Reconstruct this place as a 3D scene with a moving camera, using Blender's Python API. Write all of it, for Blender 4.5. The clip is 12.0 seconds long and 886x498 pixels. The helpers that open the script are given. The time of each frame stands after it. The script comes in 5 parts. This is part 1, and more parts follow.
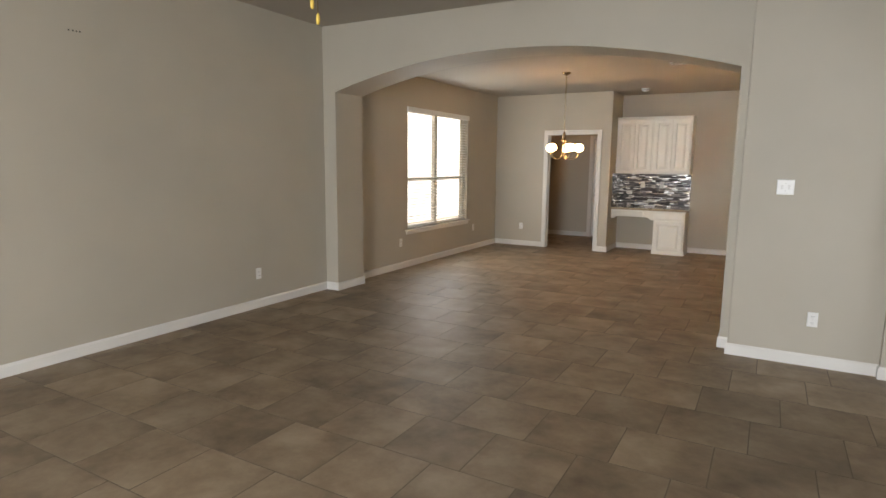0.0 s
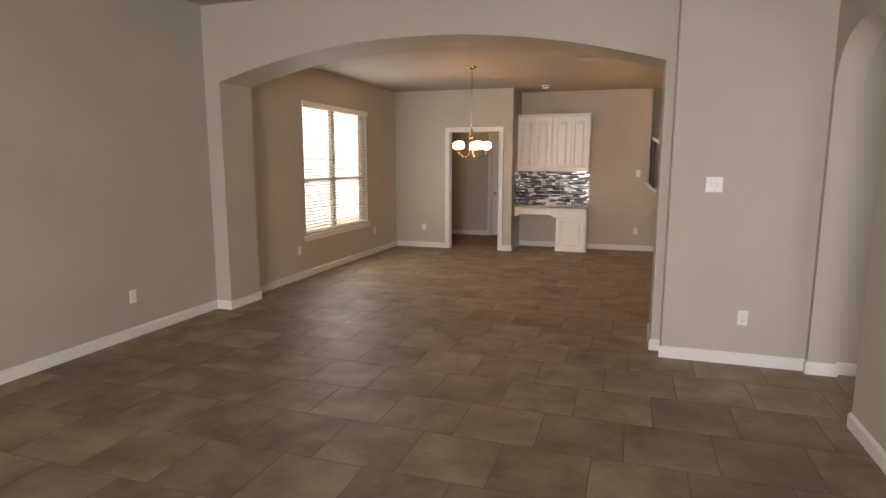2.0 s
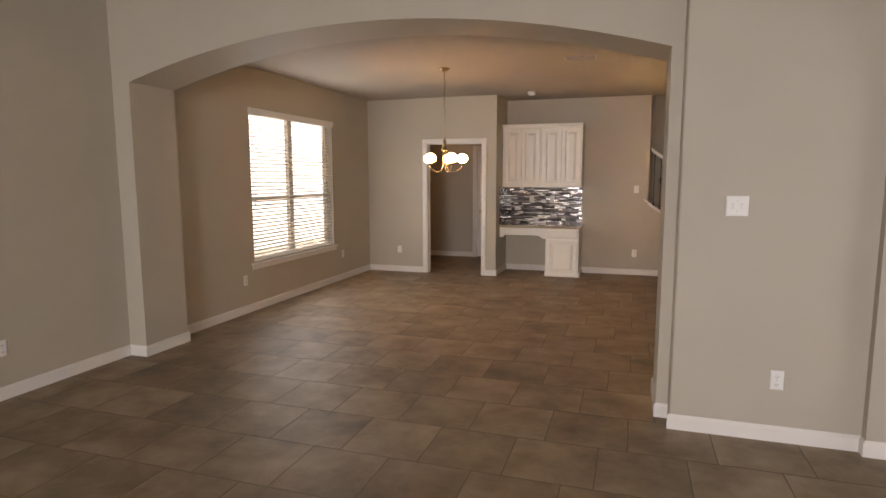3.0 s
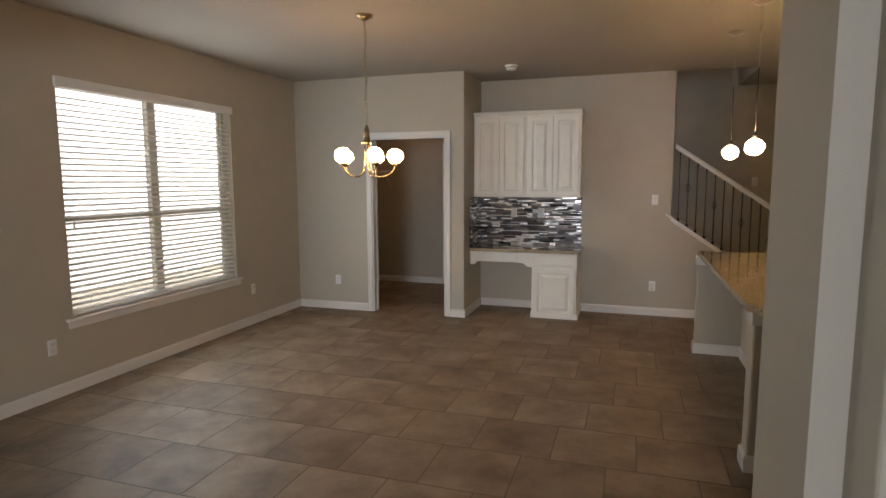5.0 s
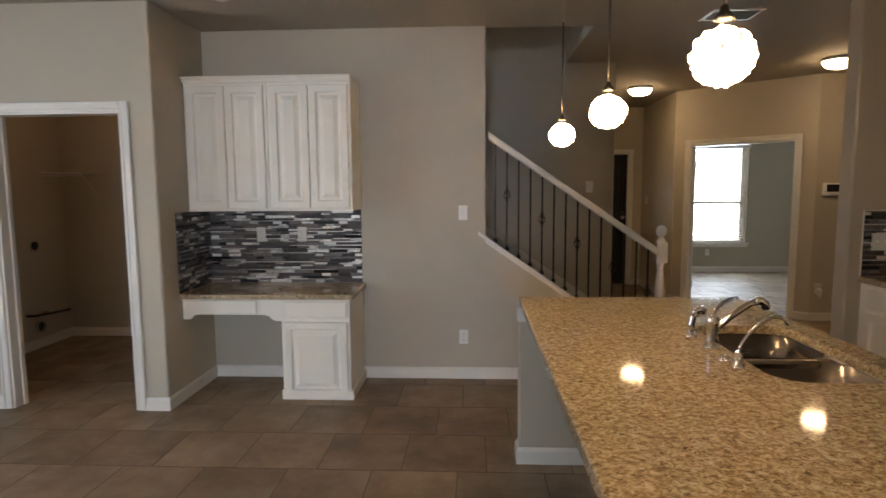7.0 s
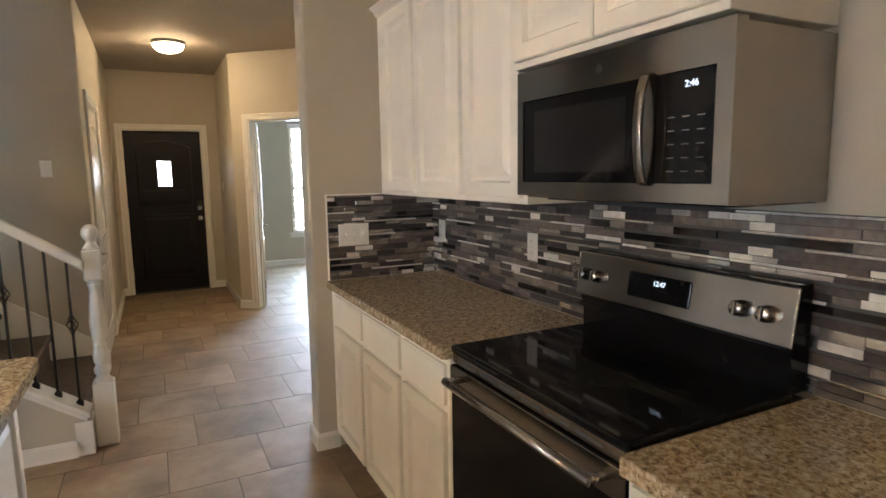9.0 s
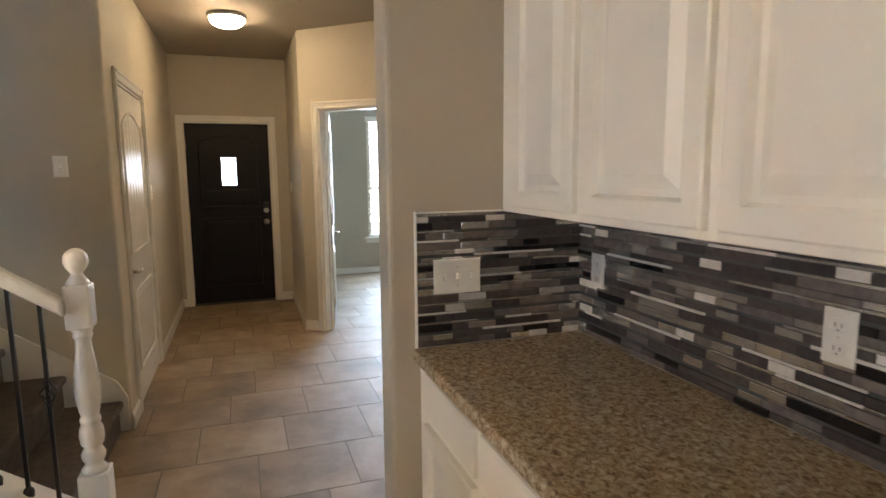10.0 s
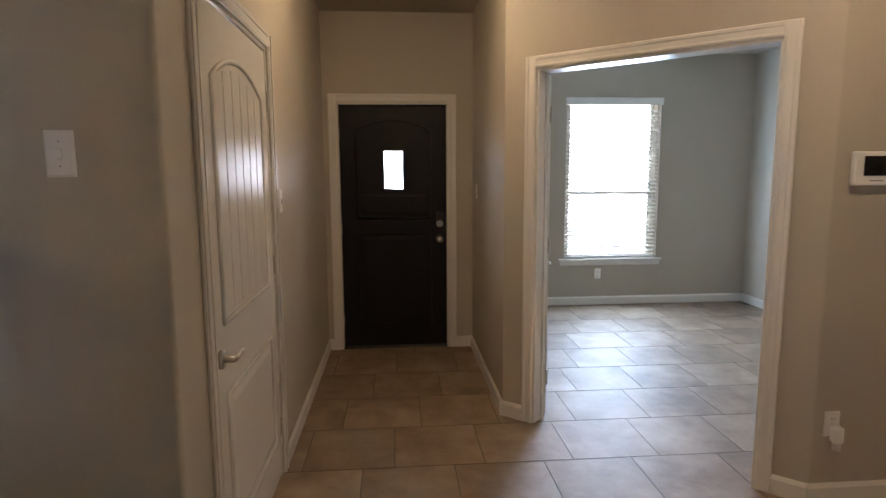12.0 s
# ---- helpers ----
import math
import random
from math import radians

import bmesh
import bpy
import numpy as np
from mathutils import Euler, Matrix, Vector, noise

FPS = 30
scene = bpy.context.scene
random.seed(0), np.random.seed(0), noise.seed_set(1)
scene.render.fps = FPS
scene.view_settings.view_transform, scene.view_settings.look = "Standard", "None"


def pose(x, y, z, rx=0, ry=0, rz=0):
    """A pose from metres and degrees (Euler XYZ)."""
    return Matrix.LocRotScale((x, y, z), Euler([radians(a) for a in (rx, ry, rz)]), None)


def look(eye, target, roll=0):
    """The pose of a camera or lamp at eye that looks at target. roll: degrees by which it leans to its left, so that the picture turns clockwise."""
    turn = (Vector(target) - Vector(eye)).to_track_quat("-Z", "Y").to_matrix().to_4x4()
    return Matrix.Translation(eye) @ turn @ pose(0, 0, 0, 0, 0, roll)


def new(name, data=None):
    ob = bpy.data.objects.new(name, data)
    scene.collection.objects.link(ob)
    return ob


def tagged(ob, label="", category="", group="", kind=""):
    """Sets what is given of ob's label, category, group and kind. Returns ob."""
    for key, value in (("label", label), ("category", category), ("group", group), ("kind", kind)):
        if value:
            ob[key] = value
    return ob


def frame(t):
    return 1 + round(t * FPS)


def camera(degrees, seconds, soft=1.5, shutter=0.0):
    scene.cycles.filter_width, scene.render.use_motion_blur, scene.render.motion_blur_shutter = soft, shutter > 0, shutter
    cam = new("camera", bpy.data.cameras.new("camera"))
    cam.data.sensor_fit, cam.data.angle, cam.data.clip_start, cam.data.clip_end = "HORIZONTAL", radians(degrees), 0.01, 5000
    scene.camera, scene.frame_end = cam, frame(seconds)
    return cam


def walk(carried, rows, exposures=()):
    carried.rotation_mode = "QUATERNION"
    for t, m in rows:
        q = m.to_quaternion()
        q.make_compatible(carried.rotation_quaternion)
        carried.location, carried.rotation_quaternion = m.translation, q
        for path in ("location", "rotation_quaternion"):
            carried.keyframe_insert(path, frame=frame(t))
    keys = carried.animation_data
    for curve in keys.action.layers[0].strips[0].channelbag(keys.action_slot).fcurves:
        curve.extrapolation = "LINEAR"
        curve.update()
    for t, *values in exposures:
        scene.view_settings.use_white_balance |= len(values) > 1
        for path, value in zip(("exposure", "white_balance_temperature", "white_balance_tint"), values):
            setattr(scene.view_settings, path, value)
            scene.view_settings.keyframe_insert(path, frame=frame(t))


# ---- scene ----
cam = camera(75.0, 12.0, shutter=0.12)
PATH = [
    (0, (0.477, -0.464, 1.514), (-0.494, 1.26, 1.219), 0.6),
    (0.5, (0.207, -0.445, 1.549), (-0.602, 1.359, 1.249), 0.9),
    (1, (0.05, -0.372, 1.53), (-0.628, 1.486, 1.232), 0.6),
    (1.5, (0.006, -0.268, 1.503), (-0.623, 1.607, 1.205), 0.2),
    (2, (0.003, -0.085, 1.524), (-0.612, 1.794, 1.225), 0.1),
    (2.5, (-0.001, 0.36, 1.515), (-0.611, 2.241, 1.213), -0.0),
    (3, (-0.001, 0.999, 1.527), (-0.613, 2.886, 1.279), -0.1),
    (3.2, (0.001, 1.258, 1.507), (-0.615, 3.149, 1.295), -0.1),
    (4.8, (-0.185, 3.137, 1.561), (-0.796, 5.027, 1.329), -0.0),
    (5, (-0.173, 3.435, 1.55), (-0.789, 5.323, 1.316), -0.2),
    (5.5, (-0.213, 4.136, 1.521), (-0.83, 6.023, 1.283), -0.3),
    (6, (-0.195, 4.874, 1.553), (-0.757, 6.779, 1.316), -0.3),
    (6.5, (-0.077, 5.453, 1.525), (-0.471, 7.402, 1.309), -0.3),
    (7, (0.153, 5.879, 1.514), (0.05, 7.866, 1.308), -0.4),
    (7.5, (0.567, 6.087, 1.502), (0.921, 8.043, 1.282), -0.9),
    (7.7, (0.768, 6.156, 1.517), (1.3, 8.071, 1.288), -1.1),
    (8.1, (1.17, 6.28, 1.49), (1.91, 8.13, 1.255), -1.0),
    (8.6, (1.70, 6.57, 1.47), (2.53, 8.37, 1.225), -0.9),
    (9.3, (2.063, 7.279, 1.455), (2.969, 9.041, 1.186), -0.9),
    (9.5, (2.117, 7.511, 1.453), (2.974, 9.299, 1.186), -0.6),
    (10, (2.231, 8.101, 1.487), (2.882, 9.972, 1.219), -0.5),
    (10.5, (2.248, 8.648, 1.511), (2.71, 10.575, 1.246), -0.4),
    (11, (2.204, 9.257, 1.507), (2.563, 11.209, 1.25), -0.2),
    (11.5, (2.202, 9.771, 1.49), (2.486, 11.734, 1.229), -0.3),
    (12, (2.141, 10.248, 1.477), (2.299, 12.225, 1.215), -0.3),
]
EXPOSURES = [(0, -0.18, 7900, 18), (1.5, -0.28, 8500, 27), (3.2, -0.42, 8800, 29), (5.0, -0.65, 7400, 19), (6.0, -0.56, 7050, 16.5), (7.0, -0.40, 6700, 15.5), (7.7, -0.45, 6350, 15),
             (9.3, 1.08, 5950, 10.5), (10.0, 0.82, 5900, 10.5), (11, 0.2, 5350, 12), (12, 0.36, 5700, 17)]
walk(cam, [(t, look(eye, target, roll)) for t, eye, target, roll in PATH], EXPOSURES)

# ---- world and large lights ----
world = bpy.data.worlds.new("world")
scene.world = world
world.use_nodes = True
wn = world.node_tree
sky = wn.nodes.new("ShaderNodeTexSky")
sky.sky_type, sky.sun_disc = "NISHITA", False
sky.sun_elevation, sky.sun_rotation = radians(48), radians(110)
wn.links.new(sky.outputs[0], wn.nodes["Background"].inputs[0])
wn.nodes["Background"].inputs[1].default_value = 0.12
sun = new("sun", bpy.data.lights.new("sun", "SUN"))
sun.data.energy, sun.data.angle, sun.data.color = 4.5, radians(0.5), (1.0, 0.95, 0.88)
sun.matrix_world = look((0, 0, 0), (-math.sin(radians(110)), -math.cos(radians(110)), -math.tan(radians(48))))


def window_light(name, at, toward, w, h, power, colour=(0.92, 0.96, 1.0)):
    """The sky's light in a window's opening."""
    lamp = new(name, bpy.data.lights.new(name, "AREA"))
    lamp.data.shape, lamp.data.size, lamp.data.size_y = "RECTANGLE", w, h
    lamp.data.energy, lamp.data.color = power, colour
    lamp.matrix_world = look(at, toward)
    return lamp


window_light("sky_dining", (-4.055, 7.51, 1.42), (0, 7.51, 1.40), 1.8, 1.65, 42, (0.72, 0.87, 1.0))
window_light("sky_office", (4.505, 16.435, 1.38), (4.505, 10, 1.36), 1.0, 1.65, 62, (0.66, 0.85, 1.0))
window_light("sky_living", (-0.55, -3.96, 1.4), (-0.55, 0, 0.6), 1.9, 1.85, 590, (0.66, 0.82, 1.0))
window_light("sky_passage", (3.38, 3.6, 1.4), (0, 3.6, 1.38), 0.85, 1.35, 26, (0.62, 0.80, 1.0))


# ---- materials ----
def material(name, colour, rough=0.5, metal=0.0, vary=0.12, scale=6.0, fine=0.0, fine_scale=200.0, bump=0.0, bump_scale=150.0, island=0.0, coat=0.0, emit=None):
    """Plain paint, wood or metal: cloudy variation of the colour at two scales, and fine relief."""
    m = bpy.data.materials.new(name)
    m.use_nodes = True
    nt = m.node_tree
    b = nt.nodes["Principled BSDF"]
    b.inputs["Roughness"].default_value, b.inputs["Metallic"].default_value = rough, metal
    b.inputs["Coat Weight"].default_value = coat
    tc = nt.nodes.new("ShaderNodeTexCoord")
    n1 = nt.nodes.new("ShaderNodeTexNoise")
    n1.inputs["Scale"].default_value, n1.inputs["Detail"].default_value = scale, 6
    nt.links.new(tc.outputs["Object"], n1.inputs["Vector"])
    ramp = nt.nodes.new("ShaderNodeValToRGB")
    lo, hi = 1 - vary, 1 + vary
    ramp.color_ramp.elements[0].position, ramp.color_ramp.elements[1].position = 0.3, 0.7
    ramp.color_ramp.elements[0].color = (*[min(1, c * lo) for c in colour], 1)
    ramp.color_ramp.elements[1].color = (*[min(1, c * hi) for c in colour], 1)
    nt.links.new(n1.outputs["Fac"], ramp.inputs["Fac"])
    out = ramp.outputs["Color"]
    if fine:
        n2 = nt.nodes.new("ShaderNodeTexNoise")
        n2.inputs["Scale"].default_value, n2.inputs["Detail"].default_value = fine_scale, 3
        nt.links.new(tc.outputs["Object"], n2.inputs["Vector"])
        mix = nt.nodes.new("ShaderNodeMix")
        mix.data_type, mix.blend_type = "RGBA", "OVERLAY"
        mix.inputs["Factor"].default_value = fine
        nt.links.new(out, mix.inputs["A"])
        nt.links.new(n2.outputs["Fac"], mix.inputs["B"])
        out = mix.outputs["Result"]
    nt.links.new(out, b.inputs["Base Color"])
    if bump:
        n3 = nt.nodes.new("ShaderNodeTexNoise")
        n3.inputs["Scale"].default_value, n3.inputs["Detail"].default_value = bump_scale, 3
        nt.links.new(tc.outputs["Object"], n3.inputs["Vector"])
        bp = nt.nodes.new("ShaderNodeBump")
        bp.inputs["Strength"].default_value, bp.inputs["Distance"].default_value = bump, 0.002
        nt.links.new(n3.outputs["Fac"], bp.inputs["Height"])
        nt.links.new(bp.outputs["Normal"], b.inputs["Normal"])
    if emit:
        b.inputs["Emission Color"].default_value = (*emit[0], 1)
        b.inputs["Emission Strength"].default_value = emit[1]
    return m


WALL = material("greige_paint", (0.455, 0.412, 0.335), 0.62, vary=0.03, scale=1.5, bump=0.35, bump_scale=220)
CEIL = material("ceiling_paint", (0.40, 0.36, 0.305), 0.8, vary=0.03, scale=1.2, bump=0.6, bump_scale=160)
TRIM = material("white_trim_paint", (0.74, 0.715, 0.67), 0.27, vary=0.03, scale=3, bump=0.08, bump_scale=60)
CABINET = material("cream_cabinet_paint", (0.83, 0.79, 0.71), 0.38, vary=0.03, scale=4, bump=0.12, bump_scale=90)
GROUT = material("dark_grout", (0.140, 0.110, 0.082), 0.9, vary=0.2, scale=20)
LAWN = material("dry_lawn", (0.52, 0.50, 0.42), 0.9, vary=0.12, scale=2, fine=0.5, fine_scale=60)
CHROME = material("polished_chrome", (0.75, 0.75, 0.76), 0.08, 1.0, vary=0.02)
STEEL = material("brushed_stainless_steel", (0.37, 0.345, 0.315), 0.20, 1.0, vary=0.06, scale=3, bump=0.05, bump_scale=300)
for node in [STEEL.node_tree.nodes["Principled BSDF"]]:
    node.inputs["Anisotropic"].default_value, node.inputs["Anisotropic Rotation"].default_value = 0.75, 0.25
    around = STEEL.node_tree.nodes.new("ShaderNodeTangent")
    around.direction_type, around.axis = "RADIAL", "Z"
    STEEL.node_tree.links.new(around.outputs[0], node.inputs["Tangent"])
SINK = material("satin_sink_steel", (0.27, 0.25, 0.235), 0.24, 1.0, vary=0.08, scale=6)
NICKEL = material("satin_nickel", (0.46, 0.43, 0.39), 0.28, 1.0, vary=0.04)
DARKNICKEL = material("aged_dark_nickel", (0.10, 0.09, 0.08), 0.45, 1.0, vary=0.08, scale=30)
BRASS = material("antique_brass", (0.50, 0.39, 0.23), 0.27, 1.0, vary=0.08, scale=15)
IRON = material("black_iron", (0.018, 0.016, 0.015), 0.45, 0.6, vary=0.15, scale=40)
BLACKGLASS = material("black_glass", (0.006, 0.006, 0.007), 0.05, 0.0, vary=0.1)
BLACKGLASS.node_tree.nodes["Principled BSDF"].inputs["Specular IOR Level"].default_value = 0.19
SCREEN = material("dark_screen_glass", (0.014, 0.014, 0.016), 0.10, vary=0.1)
BURNER = material("burner_print", (0.035, 0.035, 0.037), 0.2)
BLACK = material("black_plastic", (0.015, 0.015, 0.016), 0.35, vary=0.1)
GREYPRINT = material("grey_print", (0.17, 0.17, 0.175), 0.5)
PLATE = material("white_plastic_plate", (0.78, 0.77, 0.74), 0.35, vary=0.02)
BEIGEPLATE = material("grey_plastic_plate", (0.62, 0.60, 0.56), 0.4, vary=0.02)
SLOT = material("dark_slot", (0.04, 0.04, 0.04), 0.6)
DARKDOOR = material("dark_espresso_door", (0.0085, 0.0078, 0.0105), 0.42, vary=0.25, scale=8, fine=0.3, fine_scale=60, bump=0.15, bump_scale=80)
DARKDOOR.node_tree.nodes["Principled BSDF"].inputs["Specular IOR Level"].default_value = 0.3
CARPET = material("brown_carpet", (0.085, 0.068, 0.056), 0.95, vary=0.25, scale=25, fine=0.6, fine_scale=300, bump=1.0, bump_scale=400)
SLAT = material("white_blind_slat", (0.80, 0.80, 0.77), 0.45, vary=0.02)
VINYL = material("almond_window_vinyl", (0.62, 0.58, 0.48), 0.4, vary=0.03)
DISPLAY = material("lit_display", (0.05, 0.05, 0.05), 0.3, emit=((0.80, 0.90, 1.0), 1.1))
WIRE = material("white_wire", (0.75, 0.74, 0.72), 0.4)
AMBER = material("amber_pull", (0.72, 0.50, 0.10), 0.3, vary=0.08, scale=30)
FANWOOD = material("walnut_fan_blade", (0.12, 0.07, 0.04), 0.4, vary=0.2, scale=12)


def globe_material(name, colour, power, seams):
    """Lit white art glass with darker seams between its lumps."""
    m = bpy.data.materials.new(name)
    m.use_nodes = True
    nt = m.node_tree
    b = nt.nodes["Principled BSDF"]
    b.inputs["Base Color"].default_value = (0.8, 0.76, 0.68, 1)
    b.inputs["Roughness"].default_value = 0.2
    b.inputs["Emission Color"].default_value = (*colour, 1)
    tc = nt.nodes.new("ShaderNodeTexCoord")
    v = nt.nodes.new("ShaderNodeTexVoronoi")
    v.feature = "DISTANCE_TO_EDGE"
    v.inputs["Scale"].default_value = seams
    nt.links.new(tc.outputs["Object"], v.inputs["Vector"])
    r = nt.nodes.new("ShaderNodeMapRange")
    r.inputs["From Min"].default_value, r.inputs["From Max"].default_value = 0.06, 0.19
    r.inputs["To Min"].default_value, r.inputs["To Max"].default_value = 0.45, power
    nt.links.new(v.outputs["Distance"], r.inputs["Value"])
    nt.links.new(r.outputs["Result"], b.inputs["Emission Strength"])
    return m


GLOBE = globe_material("lit_glass_globe", (1.0, 0.68, 0.35), 82.0, 26)
PENDANT_GLASS = globe_material("lit_mosaic_glass", (1.0, 0.66, 0.33), 255.0, 58)
DOME = material("lit_frosted_dome", (0.8, 0.78, 0.7), 0.4, emit=((1.0, 0.70, 0.37), 44.0))


def glass_material():
    m = bpy.data.materials.new("window_glass")
    m.use_nodes = True
    b = m.node_tree.nodes["Principled BSDF"]
    b.inputs["Transmission Weight"].default_value, b.inputs["Roughness"].default_value = 1.0, 0.0
    b.inputs["IOR"].default_value = 1.1
    return m


GLASS = glass_material()


def tile_material(name, per_object):
    """Brown slate-look porcelain: clouds, veins and a shade of its own for each tile."""
    m = bpy.data.materials.new(name)
    m.use_nodes = True
    nt = m.node_tree
    b = nt.nodes["Principled BSDF"]
    geo = nt.nodes.new("ShaderNodeNewGeometry")
    if per_object:
        rnd = nt.nodes.new("ShaderNodeObjectInfo").outputs["Random"]
    else:
        rnd = geo.outputs["Random Per Island"]
    add = nt.nodes.new("ShaderNodeVectorMath")
    add.operation = "MULTIPLY_ADD"
    comb = nt.nodes.new("ShaderNodeCombineXYZ")
    nt.links.new(rnd, comb.inputs[2])
    add.inputs[1].default_value = (0, 0, 30)
    nt.links.new(comb.outputs[0], add.inputs[0])
    nt.links.new(geo.outputs["Position"], add.inputs[2])
    n1 = nt.nodes.new("ShaderNodeTexNoise")
    n1.inputs["Scale"].default_value, n1.inputs["Detail"].default_value, n1.inputs["Roughness"].default_value = 2.6, 8, 0.62
    n1.inputs["Distortion"].default_value = 0.15
    nt.links.new(add.outputs[0], n1.inputs["Vector"])
    ramp = nt.nodes.new("ShaderNodeValToRGB")
    e = ramp.color_ramp.elements
    e[0].position, e[0].color = 0.30, (0.132, 0.087, 0.054, 1)
    e[1].position, e[1].color = 0.71, (0.346, 0.262, 0.180, 1)
    mid = e.new(0.5)
    mid.color = (0.238, 0.169, 0.109, 1)
    nt.links.new(n1.outputs["Fac"], ramp.inputs["Fac"])
    shade = nt.nodes.new("ShaderNodeMapRange")
    shade.inputs["To Min"].default_value, shade.inputs["To Max"].default_value = 0.86, 1.12
    nt.links.new(rnd, shade.inputs["Value"])
    mul = nt.nodes.new("ShaderNodeVectorMath")
    mul.operation = "SCALE"
    nt.links.new(ramp.outputs["Color"], mul.inputs[0])
    nt.links.new(shade.outputs["Result"], mul.inputs["Scale"])
    nt.links.new(mul.outputs[0], b.inputs["Base Color"])
    n2 = nt.nodes.new("ShaderNodeTexNoise")
    n2.inputs["Scale"].default_value, n2.inputs["Detail"].default_value, n2.inputs["Distortion"].default_value = 11, 6, 0.5
    nt.links.new(add.outputs[0], n2.inputs["Vector"])
    rr = nt.nodes.new("ShaderNodeMapRange")
    rr.inputs["To Min"].default_value, rr.inputs["To Max"].default_value = 0.44, 0.64
    nt.links.new(n2.outputs["Fac"], rr.inputs["Value"])
    nt.links.new(rr.outputs["Result"], b.inputs["Roughness"])
    bp = nt.nodes.new("ShaderNodeBump")
    bp.inputs["Strength"].default_value, bp.inputs["Distance"].default_value = 0.22, 0.006
    nt.links.new(n2.outputs["Fac"], bp.inputs["Height"])
    nt.links.new(bp.outputs["Normal"], b.inputs["Normal"])
    return m


def mosaic_material(name, per_object, shades):
    """Strips of a linear mosaic: shades are rows of threshold, colour, roughness and metal."""
    m = bpy.data.materials.new(name)
    m.use_nodes = True
    nt = m.node_tree
    b = nt.nodes["Principled BSDF"]
    if per_object:
        rnd = nt.nodes.new("ShaderNodeObjectInfo").outputs["Random"]
    else:
        rnd = nt.nodes.new("ShaderNodeNewGeometry").outputs["Random Per Island"]

    def steps(pairs):
        r = nt.nodes.new("ShaderNodeValToRGB")
        r.color_ramp.interpolation = "CONSTANT"
        el = r.color_ramp.elements
        el[0].position, el[0].color = 0.0, (*pairs[0][1], 1)
        el[1].position, el[1].color = pairs[1][0], (*pairs[1][1], 1)
        for p, c in pairs[2:]:
            el.new(p).color = (*c, 1)
        nt.links.new(rnd, r.inputs["Fac"])
        return r.outputs["Color"]

    n = nt.nodes.new("ShaderNodeTexNoise")
    n.inputs["Scale"].default_value, n.inputs["Detail"].default_value = 45, 4
    geo = nt.nodes.new("ShaderNodeNewGeometry")
    nt.links.new(geo.outputs["Position"], n.inputs["Vector"])
    mix = nt.nodes.new("ShaderNodeMix")
    mix.data_type, mix.blend_type = "RGBA", "OVERLAY"
    mix.inputs["Factor"].default_value = 0.5
    nt.links.new(steps([(r[0], r[1]) for r in shades]), mix.inputs["A"])
    nt.links.new(n.outputs["Fac"], mix.inputs["B"])
    nt.links.new(mix.outputs["Result"], b.inputs["Base Color"])
    nt.links.new(steps([(r[0], (r[2],) * 3) for r in shades]), b.inputs["Roughness"])
    nt.links.new(steps([(r[0], (r[3],) * 3) for r in shades]), b.inputs["Metallic"])
    return m


DARK_SHADES = [(0, (0.010, 0.009, 0.011), 0.07, 0), (0.18, (0.055, 0.048, 0.049), 0.12, 0), (0.40, (0.102, 0.087, 0.084), 0.22, 0.25), (0.65, (0.152, 0.130, 0.121), 0.27, 0.0), (0.88, (0.215, 0.190, 0.176), 0.24, 0.4)]
PALE_SHADES = [(0, (0.70, 0.68, 0.65), 0.22, 0.85), (0.45, (0.56, 0.53, 0.50), 0.24, 0.8), (0.75, (0.66, 0.63, 0.60), 0.30, 0.3)]


def granite_material():
    m = bpy.data.materials.new("speckled_granite")
    m.use_nodes = True
    nt = m.node_tree
    b = nt.nodes["Principled BSDF"]
    b.inputs["Roughness"].default_value = 0.065
    geo = nt.nodes.new("ShaderNodeNewGeometry")

    def noise_ramp(scale, detail, stops):
        n = nt.nodes.new("ShaderNodeTexNoise")
        n.inputs["Scale"].default_value, n.inputs["Detail"].default_value, n.inputs["Roughness"].default_value = scale, detail, 0.65
        n.inputs["Distortion"].default_value = 0.8
        nt.links.new(geo.outputs["Position"], n.inputs["Vector"])
        r = nt.nodes.new("ShaderNodeValToRGB")
        e = r.color_ramp.elements
        e[0].position, e[0].color = stops[0][0], (*stops[0][1], 1)
        e[1].position, e[1].color = stops[-1][0], (*stops[-1][1], 1)
        for p, c in stops[1:-1]:
            e.new(p).color = (*c, 1)
        nt.links.new(n.outputs["Fac"], r.inputs["Fac"])
        return r.outputs["Color"]

    base = noise_ramp(66, 5, [(0.30, (0.11, 0.076, 0.048)), (0.42, (0.28, 0.205, 0.125)), (0.52, (0.42, 0.335, 0.215)), (0.64, (0.58, 0.51, 0.385))])
    spots = noise_ramp(88, 3, [(0.59, (0, 0, 0)), (0.66, (1, 1, 1))])
    mix = nt.nodes.new("ShaderNodeMix")
    mix.data_type = "RGBA"
    nt.links.new(spots, mix.inputs["Factor"])
    nt.links.new(base, mix.inputs["A"])
    mix.inputs["B"].default_value = (0.12, 0.088, 0.063, 1)
    nt.links.new(mix.outputs["Result"], b.inputs["Base Color"])
    return m


TILE, TILE_FAR = tile_material("brown_porcelain_tile", True), tile_material("brown_porcelain_tile_far", False)
STRIP, STRIP_FAR = mosaic_material("dark_mosaic_strip", True, DARK_SHADES), mosaic_material("dark_mosaic_strip_far", False, DARK_SHADES)
PALE_STRIP, PALE_STRIP_FAR = mosaic_material("pale_mosaic_strip", True, PALE_SHADES), mosaic_material("pale_mosaic_strip_far", False, PALE_SHADES)
GRANITE = granite_material()


